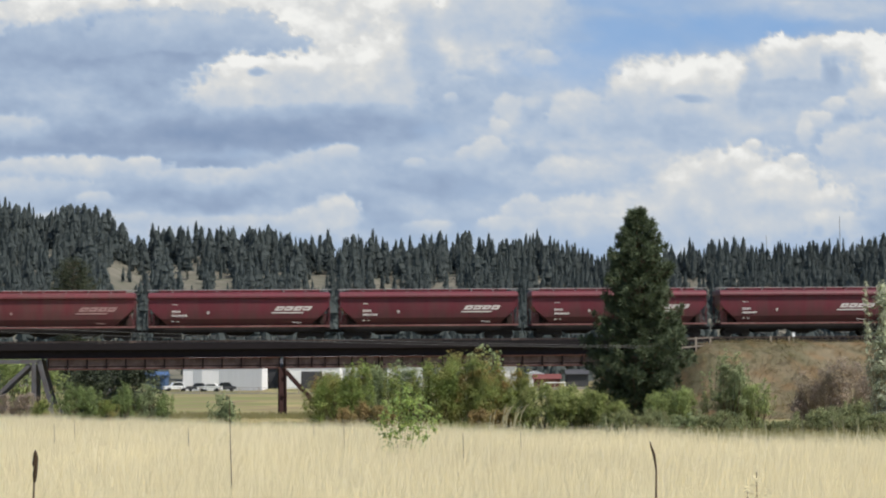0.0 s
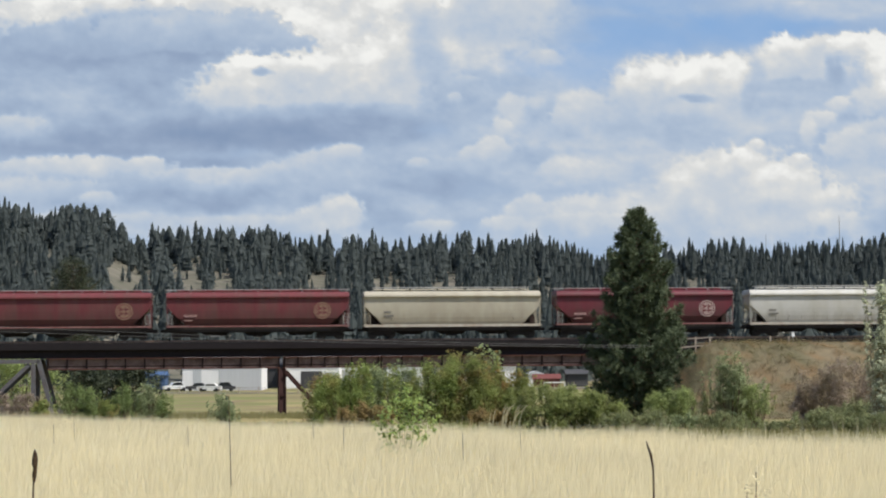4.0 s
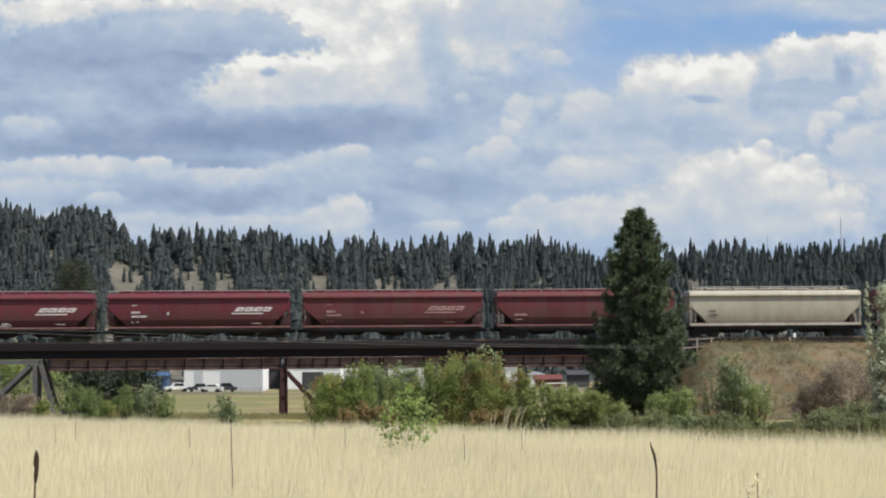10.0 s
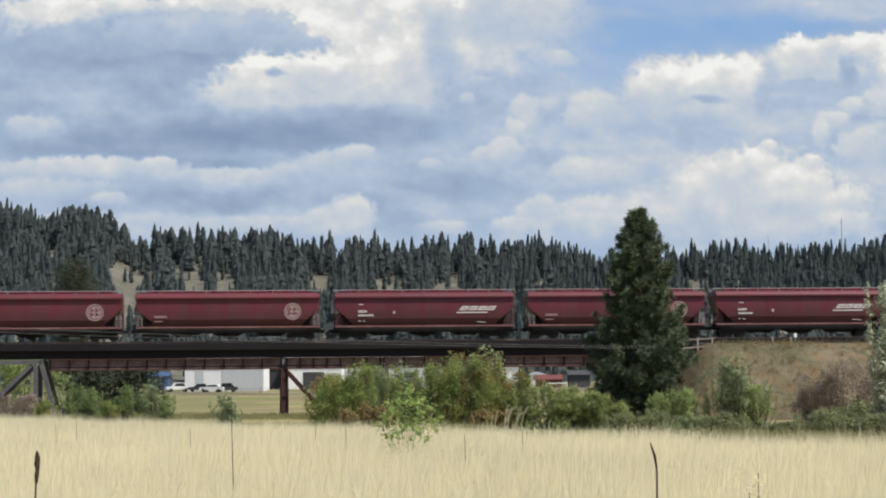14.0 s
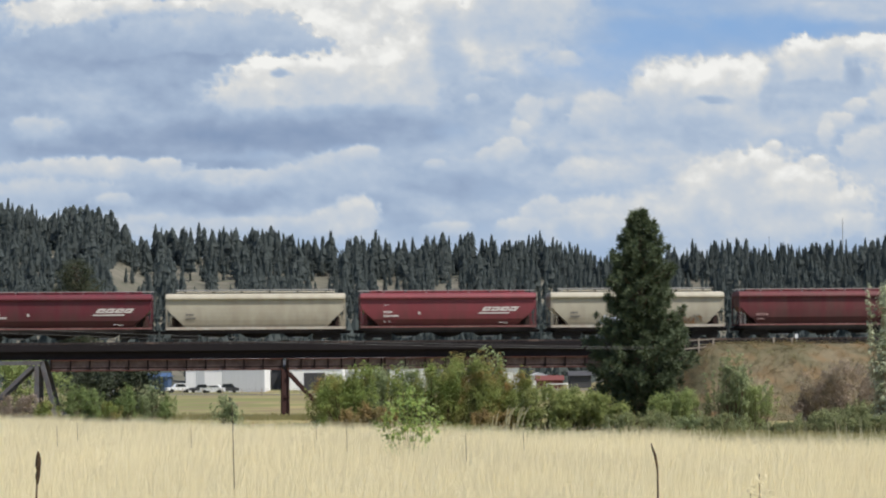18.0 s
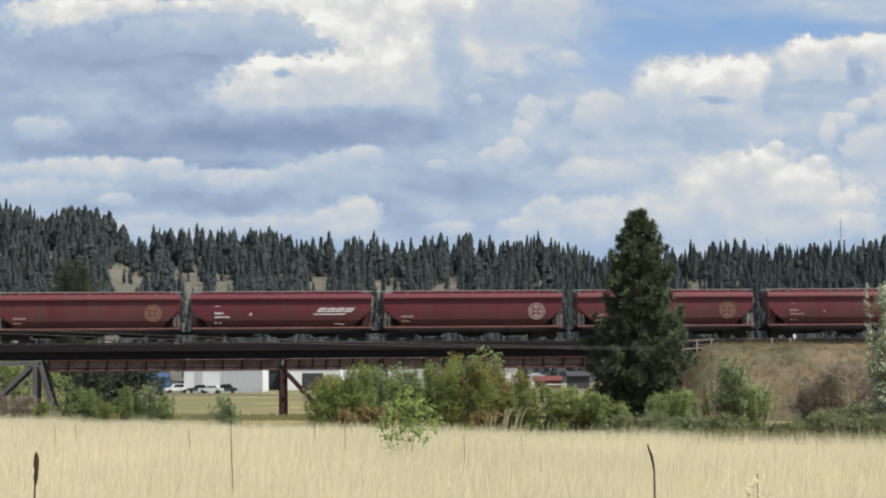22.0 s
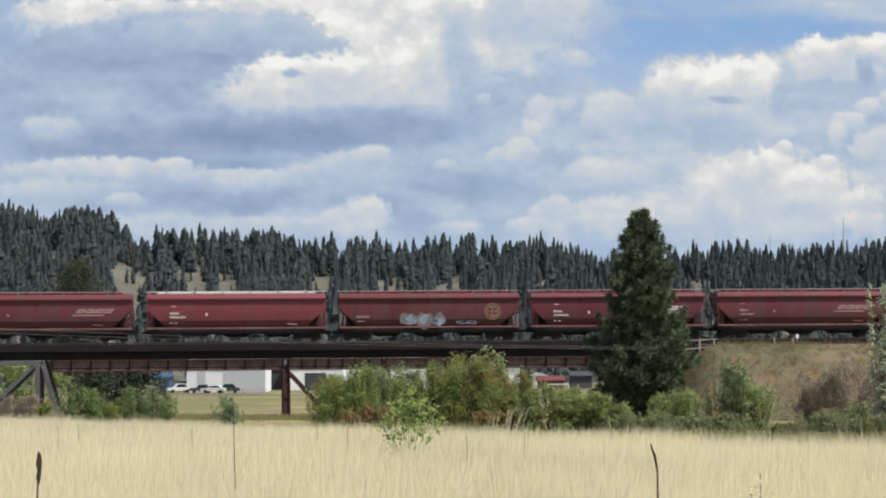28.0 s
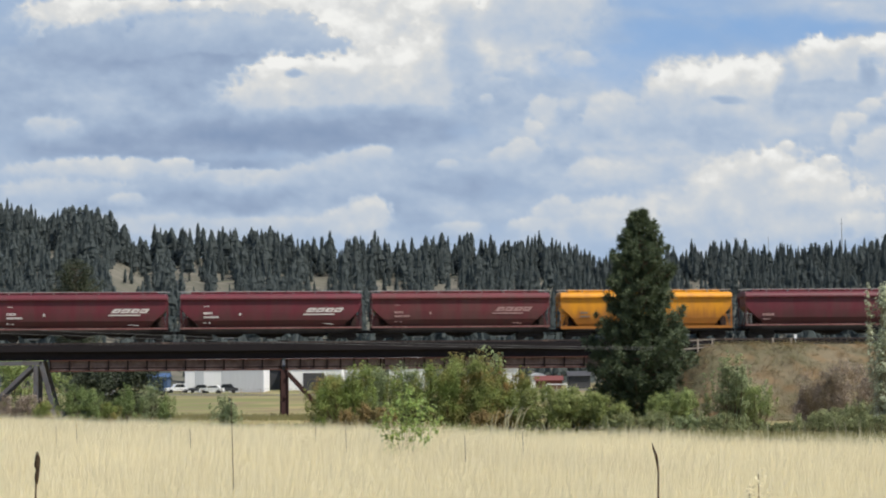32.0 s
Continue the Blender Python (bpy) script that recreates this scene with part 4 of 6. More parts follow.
def marks(w, code, h):
    """Emblems as plain shapes, data as plain bars, sprayed tags as plain blots."""
    ink = LETTER_DARK if code in "wcxy" else (LETTER_DIM if code in "fgrq" else LETTER)
    x = -h + 1.9
    if code in "wcxy":
        bars = [(x, x + 0.75, 2.45, 2.62), (x, x + 0.95, 2.10, 2.25)]
    elif code in "rgq":
        bars = [(x - 0.2, x + 1.0, 2.15, 2.38), (x - 0.2, x + 0.55, 1.78, 1.9)]
    else:
        bars = [(x + 0.35, x + 0.85, 3.30, 3.38), (x + 0.3, x + 1.15, 2.58, 2.78), (x + 0.3, x + 1.75, 2.22, 2.40), (x + 0.3, x + 0.5, 1.72, 1.82),
                (x + 0.75, x + 0.95, 1.72, 1.82), (x + 3.6, x + 3.85, 2.45, 2.7), (h - 3.6, h - 3.1, 1.6, 1.66), (h - 3.1, h - 2.7, 1.55, 1.62)]
    for x0, x1, z0, z1 in bars:
        row = Geo()
        count = max(1, round((x1 - x0) / (0.24 if z1 - z0 > 0.14 else 0.12)))
        for k in range(count):
            a = x0 + (x1 - x0) * k / count
            plate(row, a, a + (x1 - x0) / count * 0.74, z0, z1)
        part("stencil_mark", row, ink, w)
    if code in "bBfsGh":
        lx, ink = h - 5.5, LETTER_DIM if code == "f" else LETTER
        emblem = part("emblem", plate(Geo(), lx - 0.05, lx + 2.9, 2.48, 2.60, 0.1), ink, w, "slanted white block emblem with underline")
        for k in range(4):
            part("emblem_block", plate(Geo(), lx + 0.25 + k * 0.86, lx + 0.98 + k * 0.86, 2.74, 3.14, 0.30), ink, emblem)
            part("block_gap", plate(Geo(), lx + (0.5 if k % 2 else 0.62) + k * 0.86, lx + (0.86 if k % 2 else 0.9) + k * 0.86, 2.88, 2.98, 0.08, y=-1.567), RED, emblem)
    if code in "rgq":
        lx, lz = h - 2.55, 2.72
        n = 28
        tone = GOLD if code in "gq" else EMBLEM_PALE
        disc = [[(lx + math.cos(2 * math.pi * k / n) * r, y, lz + math.sin(2 * math.pi * k / n) * r) for k in range(n)] for r, y in ((0.80, -1.53), (0.80, -1.562))]
        part("emblem", Geo().rings(disc), tone, w, "round pale emblem")
        bars = Geo()
        for dx in (-0.42, 0.06):
            bars.box(lx + dx, lx + dx + 0.12, -1.568, -1.55, lz - 0.42, lz + 0.42)
            bars.box(lx + dx + 0.12, lx + dx + 0.36, -1.568, -1.55, lz + 0.10, lz + 0.28)
            bars.box(lx + dx + 0.12, lx + dx + 0.36, -1.568, -1.55, lz - 0.28, lz - 0.10)
        part("emblem_bars", bars, RED_FADED, w)
        ring = Geo()
        for k in range(n):
            a, b = 2 * math.pi * k / n, 2 * math.pi * (k + 1) / n
            quad = [(lx + math.cos(a) * 0.60, lz + math.sin(a) * 0.60), (lx + math.cos(a) * 0.68, lz + math.sin(a) * 0.68),
                    (lx + math.cos(b) * 0.68, lz + math.sin(b) * 0.68), (lx + math.cos(b) * 0.60, lz + math.sin(b) * 0.60)]
            ring.rings([[(x, -1.55, z) for x, z in quad], [(x, -1.567, z) for x, z in quad]])
        part("emblem_ring", ring, RED_FADED, w)
    r = random.Random(sum(map(ord, code)))

    def blots(x0, x1, z0, z1, n, size, ink, name="sprayed_tag", text=""):
        g = Geo()
        for i in range(n):
            cx, cz = x0 + (x1 - x0) * (i + r.random()) / n, z0 + (z1 - z0) * r.random()
            k, s = 9, size * (0.6 + 0.8 * r.random())
            y = -1.561 - 0.001 * (i % 7)
            pts = [(cx + math.cos(6.283 * j / k) * s * (0.55 + 0.6 * r.random()), cz + math.sin(6.283 * j / k) * s * (0.6 + 0.7 * r.random())) for j in range(k)]
            g.rings([[(a, -1.52, c) for a, c in pts], [(a, y, c) for a, c in pts]])
        tagged(part(name, g, ink, w, text), kind="stuff")

    def strokes(x0, x1, z0, z1, letters, ink, width=0.05, y=-1.572, turns=6, text=""):
        """A row of scrawled letters, each one open loop of even width."""
        g = Geo()
        cell = (x1 - x0) / letters
        for i in range(letters):
            cx = x0 + cell * (i + 0.5)
            a0, sweep, tall = r.uniform(0, 6.283), r.choice((-1, 1)) * r.uniform(2.2, 5.2), r.uniform(0.45, 1.0) * (z1 - z0) / 2
            mid = z0 + tall + (z1 - z0 - 2 * tall) * r.random()
            pts = [(cx + cell * r.uniform(0.55, 0.9) * math.cos(a0 + sweep * k / turns), mid + tall * math.sin(a0 + sweep * k / turns)) for k in range(turns + 1)]
            for (ax, az), (bx, bz) in zip(pts, pts[1:]):
                dx, dz = bx - ax, bz - az
                n = math.hypot(dx, dz) or 1.0
                ox, oz = -dz / n * width / 2, dx / n * width / 2
                yy = y - 0.0006 * r.random()
                quad = [(ax + ox, az + oz), (bx + ox, bz + oz), (bx - ox, bz - oz), (ax - ox, az - oz)]
                g.rings([[(a, -1.52, c) for a, c in quad], [(a, yy, c) for a, c in quad]])
        tagged(part("sprayed_tag", g, ink, w, text), kind="stuff")

    if code == "x":
        blots(-h + 5.0, -h + 9.7, 1.55, 2.0, 22, 0.30, SPRAY_BLUE, text="pale blue sprayed letters")
        strokes(-h + 4.9, -h + 9.8, 1.25, 2.25, 7, SPRAY_GREY, 0.07, text="grey sprayed outlines")
        strokes(-h + 5.0, -h + 9.7, 1.25, 2.2, 6, LETTER, 0.08, y=-1.574)
        strokes(-h + 10.1, -h + 14.6, 1.3, 2.2, 12, SPRAY_BROWN, 0.10, text="brown sprayed letters")
        strokes(-h + 10.1, -h + 14.6, 1.25, 2.3, 9, LETTER_DARK, 0.05, y=-1.575, text="dark sprayed outlines")
    if code == "q":
        blots(-h + 6.2, -h + 10.0, 1.62, 2.2, 9, 0.50, LETTER_DARK, text="dark outline of a sprayed tag")
        blots(-h + 6.3, -h + 9.9, 1.65, 2.15, 26, 0.32, SPRAY_BLUE_GREY, text="blue-grey sprayed tag")
        strokes(-h + 6.3, -h + 9.9, 1.45, 2.3, 5, LETTER_DARK, 0.05, y=-1.575)
        strokes(-h + 11.2, -h + 13.0, 1.55, 1.85, 5, SPRAY_BLUE_GREY, 0.06)
    if code == "G":
        blots(-h + 2.4, -h + 4.2, 1.5, 2.9, 16, 0.30, SPRAY_BLUE, text="blue sprayed shapes")
        strokes(-h + 2.2, -h + 4.4, 1.4, 3.2, 5, LETTER, 0.06, y=-1.574)
        strokes(-h + 4.2, h - 4.4, 1.4, 3.3, 34, SPRAY_GREY, 0.07, text="dense grey and white sprayed tangle")
        strokes(-h + 4.2, h - 4.4, 1.4, 3.2, 26, LETTER_DARK, 0.10, y=-1.570, text="dark sprayed outlines")
        strokes(-h + 4.4, h - 2.2, 1.4, 2.5, 30, LETTER, 0.045, y=-1.575, turns=5)
        strokes(h - 4.8, h - 2.0, 1.6, 2.5, 9, SPRAY_GREY, 0.06, y=-1.574)
    if code == "h":
        strokes(-0.9, 3.4, 1.5, 2.4, 10, LETTER_DIM, 0.07, text="dull grey sprayed tangle")
    if code == "s":
        strokes(-1.2, 1.0, 1.40, 1.72, 7, LETTER, 0.06, text="small white sprayed tag")


KINDS = {
    "b": (17.05, RED, "maroon covered grain hopper wagon with white block emblem"),
    "B": (16.8, RED_BRIGHT, "bright red covered grain hopper wagon with white block emblem"),
    "f": (17.05, RED_FADED, "faded maroon covered hopper wagon with worn emblem"),
    "s": (17.05, RED, "maroon hopper wagon with a small white sprayed tag"),
    "r": (17.2, RED, "maroon covered hopper wagon with round white emblem"),
    "g": (17.2, RED_FADED, "faded maroon hopper wagon with round gold emblem"),
    "q": (17.2, RED_FADED, "maroon hopper wagon with gold emblem and blue sprayed tag"),
    "w": (16.75, WHITE, "dusty off-white covered grain hopper wagon"),
    "c": (16.9, CREAM, "weathered cream covered grain hopper wagon"),
    "x": (16.9, CREAM, "cream hopper wagon with blue and brown sprayed tags"),
    "G": (17.2, RED, "maroon hopper wagon covered in a dense grey sprayed tangle"),
    "h": (16.9, RED, "maroon hopper wagon with dull sprayed tangle beside emblem"),
    "k": (16.8, RED_BRIGHT, "plain red hopper wagon with a pale roof walkway"),
    "y": (16.7, YELLOW, "orange-yellow covered grain hopper wagon"),
}
TRAIN = "bbbbfwrcggwBgcgfbsbrbrrgxBcbfgrbgbGrfhqkfryfbb"
# middle of the gap ahead of each wagon at the start, in metres along the track
GAPS = [44.27, 26.07, 7.51, -10.64, -28.42, -47.18, -65.82, -84.46, -103.04, -121.39, -140.20, -158.28, -176.23, -194.95, -213.44, -232.01, -250.55,
        -268.60, -287.06, -305.11, -323.49, -342.14, -360.71, -379.10, -397.53, -416.13, -434.11, -452.66, -470.61, -489.10, -507.71, -526.33,
        -544.16, -562.57, -580.56, -599.18, -617.55, -636.04, -653.98, -672.46, -690.51, -709.01, -727.53, -745.59, -763.43, -781.65, -799.9]
SPEED = 23.619
models, wagons = {}, []
for i, code in enumerate(TRAIN):
    at = (GAPS[i] + GAPS[i + 1]) / 2
    here = TRACK @ Matrix.Translation((at, 0, 0))
    if code in models:
        w = copy_thing(models[code], here)
    else:
        w = models[code] = wagon(code, *KINDS[code])
        w.matrix_basis = here
    wagons.append((w, at))


# ---- the wooded ridge ----
def far_pine(r, kind, tiers=9, sprays=92):
    """Corners of a unit-high distant conifer: a thin stem, tiers of ragged drooping boughs, and loose sprays at their edge."""
    foot = (0.05, 0.10, 0.22)[kind]

    def girth(f):
        g = np.clip((f - foot) / (1 - foot), 0, 1)
        if kind == 2:
            return 0.19 * np.sqrt(np.clip(1 - ((g - 0.36) / 0.66) ** 2, 0.004, 1)) * (1 - 0.35 * g)
        if kind == 1:
            return 0.165 * (1 - g ** 1.3) * (0.7 + 0.3 * np.minimum(g * 4, 1)) + 0.005
        return 0.185 * (1 - g) ** 0.95 * (0.8 + 0.2 * np.minimum(g * 6, 1)) + 0.004

    sides = 6
    tris = [[(-0.012, 0, -0.05), (0.012, 0, -0.05), (0, 0, 1.0)], [(0, -0.012, -0.05), (0, 0.012, -0.05), (0, 0, 1.0)]]
    gap = (1 - foot) / tiers
    for i in range(tiers):
        z = foot + gap * (i + r.uniform(-0.2, 0.2))
        w = float(girth(z + gap * 0.2)) * r.uniform(0.66, 0.9)
        twist, apex = r.random() * 6.283, (r.normal() * 0.012, r.normal() * 0.012, min(z + gap * 2.7, 1.0))
        rim = []
        for k in range(sides):
            a, u = twist + 6.2832 * (k + r.uniform(-0.25, 0.25)) / sides, r.uniform(0.5, 1.15)
            rim.append((math.cos(a) * w * u, math.sin(a) * w * u, z + gap * (0.5 - 0.8 * u) + r.normal() * 0.010))
        tris += [[rim[k], rim[(k + 1) % sides], apex] for k in range(sides)]
    for i in range(sprays):
        f = foot + (0.985 - foot) * r.random() ** 0.95
        a, q = r.random() * 6.283, float(girth(f)) * r.uniform(0.45, 1.18)
        c = np.array((math.cos(a) * q, math.sin(a) * q, f - 0.1 * q))
        size = 0.011 + 0.030 * (1 - f) * r.uniform(0.5, 1.2)
        e1 = np.array((math.cos(a), math.sin(a), r.uniform(-0.5, 0.4))) * size
        e2 = np.array((-math.sin(a), math.cos(a), r.uniform(-0.5, 0.5))) * size * 0.8
        tris.append([tuple(c - e1 * 0.6 - e2), tuple(c + e1), tuple(c - e1 * 0.6 + e2)])
    return np.array(tris).reshape(-1, 3)


def far_woods():
    r = np.random.default_rng(21)
    firs = [far_pine(r, k % 2) for k in range(16)]
    mixed = [far_pine(r, (2, 1, 2, 0, 2, 1)[k % 6]) for k in range(24)]
    plain = [far_pine(r, k % 3, 7, 40) for k in range(9)]
    # bare clearings on the slope: bearing and half-width (thousandths), lower and upper slope of the sight lines (thousandths)
    clear = ((-156, 3.5, 35, 46), (-148, 2.5, 34, 43.5), (-126, 2.5, 41, 46), (-119, 2.5, 37, 42), (-105.5, 3, 35, 42.5), (-60, 3, 37, 40.5), (-27, 5.5, 35, 39.5), (0, 4.5, 35, 40.5), (47, 2.5, 35, 39.5), (119.6, 6, 35, 38.5))
    out = []
    count = 0
    while count < 5000:
        b = (r.random() - 0.5) * 0.56
        if count < 600:
            y = 440 + 170 * r.random()
        elif r.random() < 0.29:
            y = 890 + 80 * r.random()
        else:
            y = 580 + 340 * r.random() ** 0.75
        x = b * y
        z = float(ground_z(x, y))
        h = (8.0 + 9.5 * r.random() ** 1.6) * (1.0 if b < 0.07 else 0.9)
        if r.random() < 0.05:
            h *= 1.2
        if y < 870:
            h *= 0.82
        low, high = (z - EYE.z) / y * 1000, (z + h - EYE.z) / y * 1000
        half = h * 0.16 / y * 1000
        if any(abs(b * 1000 - cb) < cw + half and high > c0 and low < c1 for cb, cw, c0, c1 in clear) and r.random() < 0.88:
            continue
        if b < -0.02 and 740 < y < 910 and math.sin(x * 0.055 + 1.3) * math.sin(y * 0.09 + x * 0.02) > 0.4 and r.random() < 0.6:
            continue
        s = plain[r.integers(len(plain))] if count < 600 else (firs[r.integers(len(firs))] if r.random() < (0.8 if b > 0.02 else 0.35) else mixed[r.integers(len(mixed))])
        a = r.random() * 6.283
        ca, sa = math.cos(a), math.sin(a)
        wide = h * (1.15 + 0.5 * r.random())
        out.append(np.stack([(s[:, 0] * ca - s[:, 1] * sa) * wide + x, (s[:, 0] * sa + s[:, 1] * ca) * wide + y, s[:, 2] * h + z], -1))
        count += 1
    tagged(new("far_woods", soup("far_woods", np.concatenate(out), 3, PINE_FAR)), "dense pine woods on a dry ridge, haze in their colour", "forest", kind="stuff")


far_woods()

mast = thing("radio_mast", pose(182, 955, float(ground_z(182, 955)) - 0.5), "thin grey radio mast on the ridge", "mast")
part("pole", Geo().tube([(0, 0, 0), (0, 0, 14), (0, 0, 25)], [0.25, 0.2, 0.1], 6), GREY_METAL, mast)
part("antenna", Geo().box(-0.6, 0.6, -0.05, 0.05, 22.4, 22.6), GREY_METAL, mast)
mast2 = thing("radio_mast", pose(149, 960, float(ground_z(149, 960)) - 0.5), "short grey pole on the ridge", "mast")
part("pole", Geo().tube([(0, 0, 0), (0, 0, 18.5)], [0.22, 0.1], 6), GREY_METAL, mast2)


# ---- trees and bushes ----
def needles(centres, spread, count, size, out):
    """Corner array of slim needle sprays that fan out of tufts, each tuft leaning the way of its bough."""
    c = np.repeat(np.asarray(centres, float), count, axis=0)
    o = np.repeat(np.asarray(out, float), count, axis=0)
    n = len(c)
    sp = np.repeat(np.asarray(spread, float), count)[:, None]
    d = rng.normal(size=(n, 3)) * 0.75 + o * 0.7 + np.array([0, 0, 0.35])
    d /= np.linalg.norm(d, axis=1)[:, None]
    pos = c + d * sp * (0.15 + 0.75 * rng.random((n, 1))) + rng.normal(size=(n, 3)) * sp * 0.22
    b = np.cross(d, rng.normal(size=(n, 3)) * 0.5 + np.array([0.55, -0.5, 0.6]))
    b /= np.linalg.norm(b, axis=1)[:, None] + 1e-9
    s = size * (0.6 + 0.8 * rng.random((n, 1)))
    return np.stack([pos - b * s * 0.13, pos + b * s * 0.13, pos + d * s], axis=1).reshape(-1, 3)


def conifer(name, x, y, height, profile, boughs, seed, label, tuft=0.55, skew=0.0, needle=NEEDLES, count=60):
    """A conifer: tapered trunk, up-curved boughs in uneven whorls, and fans of needles along their outer half."""
    r = random.Random(seed)
    t = thing(name, pose(x, y, float(ground_z(x, y)) - 0.1), label, "tree")
    part("trunk", Geo().tube([(0, 0, 0), (0.1, 0, height * 0.3), (-0.05, 0.1, height * 0.65), (0.0, 0, height * 0.97)], [height * 0.016, height * 0.013, height * 0.008, 0.03], 8), BARK, t)
    limbs, ends, spreads, lean = Geo(), [], [], []

    def radius(f):
        for (f0, r0), (f1, r1) in zip(profile, profile[1:]):
            if f <= f1:
                return r0 + (r1 - r0) * (f - f0) / (f1 - f0)
        return profile[-1][1]

    for k in range(boughs):
        f = 0.04 + 0.955 * ((k + r.random()) / boughs) ** 0.9
        a = k * 2.399963 + r.random() * 0.9
        q = radius(f) * (0.88 + 0.16 * math.sin(a * 2 + f * 9 + seed) * math.sin(f * 23 + seed) + 0.13 * math.sin(f * 61 + 2.2 * math.cos(a)) + r.uniform(-0.2, 0.12))
        z = f * height
        off = skew * max(0.0, 1 - f / 0.55)
        aim = Vector((math.cos(a), math.sin(a), 0))
        tip = aim * q + Vector((off, 0, z + q * 0.12))
        root = Vector((off * 0.3, 0, max(0.4, z - q * 0.22)))
        mid = root.lerp(tip, 0.55) + Vector((0, 0, -0.13 * q))
        limbs.tube([root, mid, tip], [0.05 + 0.008 * q, 0.035, 0.012], 4)
        steps = max(2, round(q * 1.9))
        for j in range(steps):
            g = 0.30 + 0.70 * (j + 0.6) / steps
            on = mid.lerp(tip, (g - 0.55) / 0.45) if g > 0.55 else root.lerp(mid, g / 0.55)
            across = Vector((-aim.y, aim.x, 0)) * r.gauss(0, 0.20 * q * (1.15 - g) + 0.12)
            ends.append(tuple(on + across + Vector((0, 0, r.gauss(0.08, 0.10)))))
            spreads.append(tuft * r.uniform(0.6, 1.25))
            lean.append(tuple(aim + across.normalized() * 0.4))
    tagged(part("branch", limbs, BARK, t), kind="stuff")
    part("crown", soup("crown", needles(ends, spreads, count, 0.30, lean), 3, needle), None, t, "dark green needle tufts")
    return t


def shrub(name, x, y, w, h, d, seed, material, label, leaf=0.2, clumps=60, per=40, trunk=True, category="bush", base=0.0, slim=0.5, top=0.0, stem=None, shoots=0):
    """A leafy bush: many stems from the ground to clumps of leaves, with an uneven outline."""
    r = random.Random(seed)
    t = thing(name, pose(x, y, float(ground_z(x, y)) - 0.05), label, category)
    stems, ends, spreads, tips, thin = Geo(), [], [], [], []
    lobes = [(0.0, 0.0, 1.0)] + [(r.uniform(-0.36, 0.36) * w, r.uniform(-0.3, 0.3) * d, r.uniform(0.7, 0.98)) for _ in range(max(2, int(w / 1.1)))]
    for k in range(clumps):
        lx, ly, lh = lobes[k % len(lobes)]
        a, q = r.random() * 6.283, r.random() ** 0.5
        f = base + (1 - base) * r.random() ** (0.85 - top)
        wide = math.sqrt(max(0.03, 1 - f ** 2.4)) * (0.85 + 0.3 * r.random())
        p = (lx + math.cos(a) * q * w * 0.24 * wide, ly + math.sin(a) * q * d * 0.24 * wide, f * h * lh * 0.97)
        ends.append(p)
        spreads.append(min(w, h) * 0.155 * (0.6 + 0.8 * r.random()) + 0.04)
        if trunk and k % 2 == 0:
            stems.tube([(lx * 0.6, ly * 0.6, 0), (p[0] * 0.85, p[1] * 0.85, p[2] * 0.5), p], [0.006 * h + 0.006, 0.004 * h + 0.005, 0.004], 4)
    for k in range(shoots):
        sx, sy = r.uniform(-0.46, 0.46) * w, r.uniform(-0.4, 0.4) * d
        tall = h * (1.12 - 0.5 * abs(sx) / w) * r.uniform(0.72, 1.02)
        sway = r.uniform(-0.12, 0.12) * h
        for j in range(9):
            f = 0.42 + 0.58 * j / 8
            tips.append((sx + sway * f + r.gauss(0, 0.06), sy, tall * (f + r.uniform(-0.03, 0.03))))
            thin.append((0.46 - 0.34 * f) * min(1.0, w / 3) + 0.05)
        stems.tube([(sx * 0.7, sy * 0.7, 0), (sx + sway * 0.5, sy, tall * 0.5), (sx + sway, sy, tall)], [0.02, 0.012, 0.005], 4)
    if trunk:
        tagged(part("twig", stems, stem or STEM, t), kind="stuff")
    if trunk and leaf > 0.06:
        foliage = [leaves(ends, spreads, int(per * 1.8), leaf * 0.82, up=0.15, slim=slim * 1.35, corners=3)]
        if tips:
            foliage.append(leaves(tips, thin, max(8, int(per * 0.42)), leaf * 0.82, up=0.15, slim=slim * 1.35, corners=3))
        part("crown", soup("crown", np.concatenate(foliage), 3, material), None, t)
    else:
        part("crown", soup("crown", leaves(ends, spreads, per, leaf, up=0.15, slim=slim), 4, material), None, t)
    return t


# the tall pine in front of the track
pine = conifer("pine_tree", 15.4, 165, 17.1, [(0, 1.6), (0.04, 2.6), (0.10, 3.3), (0.18, 3.9), (0.28, 4.4), (0.38, 4.3), (0.46, 3.5), (0.56, 3.15), (0.68, 2.9), (0.78, 2.65), (0.86, 1.85), (0.93, 1.2), (0.97, 0.65), (1.0, 0.1)],
               270, 3, "tall dark green pine with dense ragged crown", skew=-0.9, tuft=0.36, count=84)
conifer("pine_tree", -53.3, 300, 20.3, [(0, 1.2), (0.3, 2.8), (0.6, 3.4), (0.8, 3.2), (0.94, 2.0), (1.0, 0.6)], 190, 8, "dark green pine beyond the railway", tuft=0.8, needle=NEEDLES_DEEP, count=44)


def east(col, d):
    """Sideways place of a sight line (thousandths of the view's width from its left edge) at a distance."""
    return (col / 1000 - 0.5) / FOCAL * d


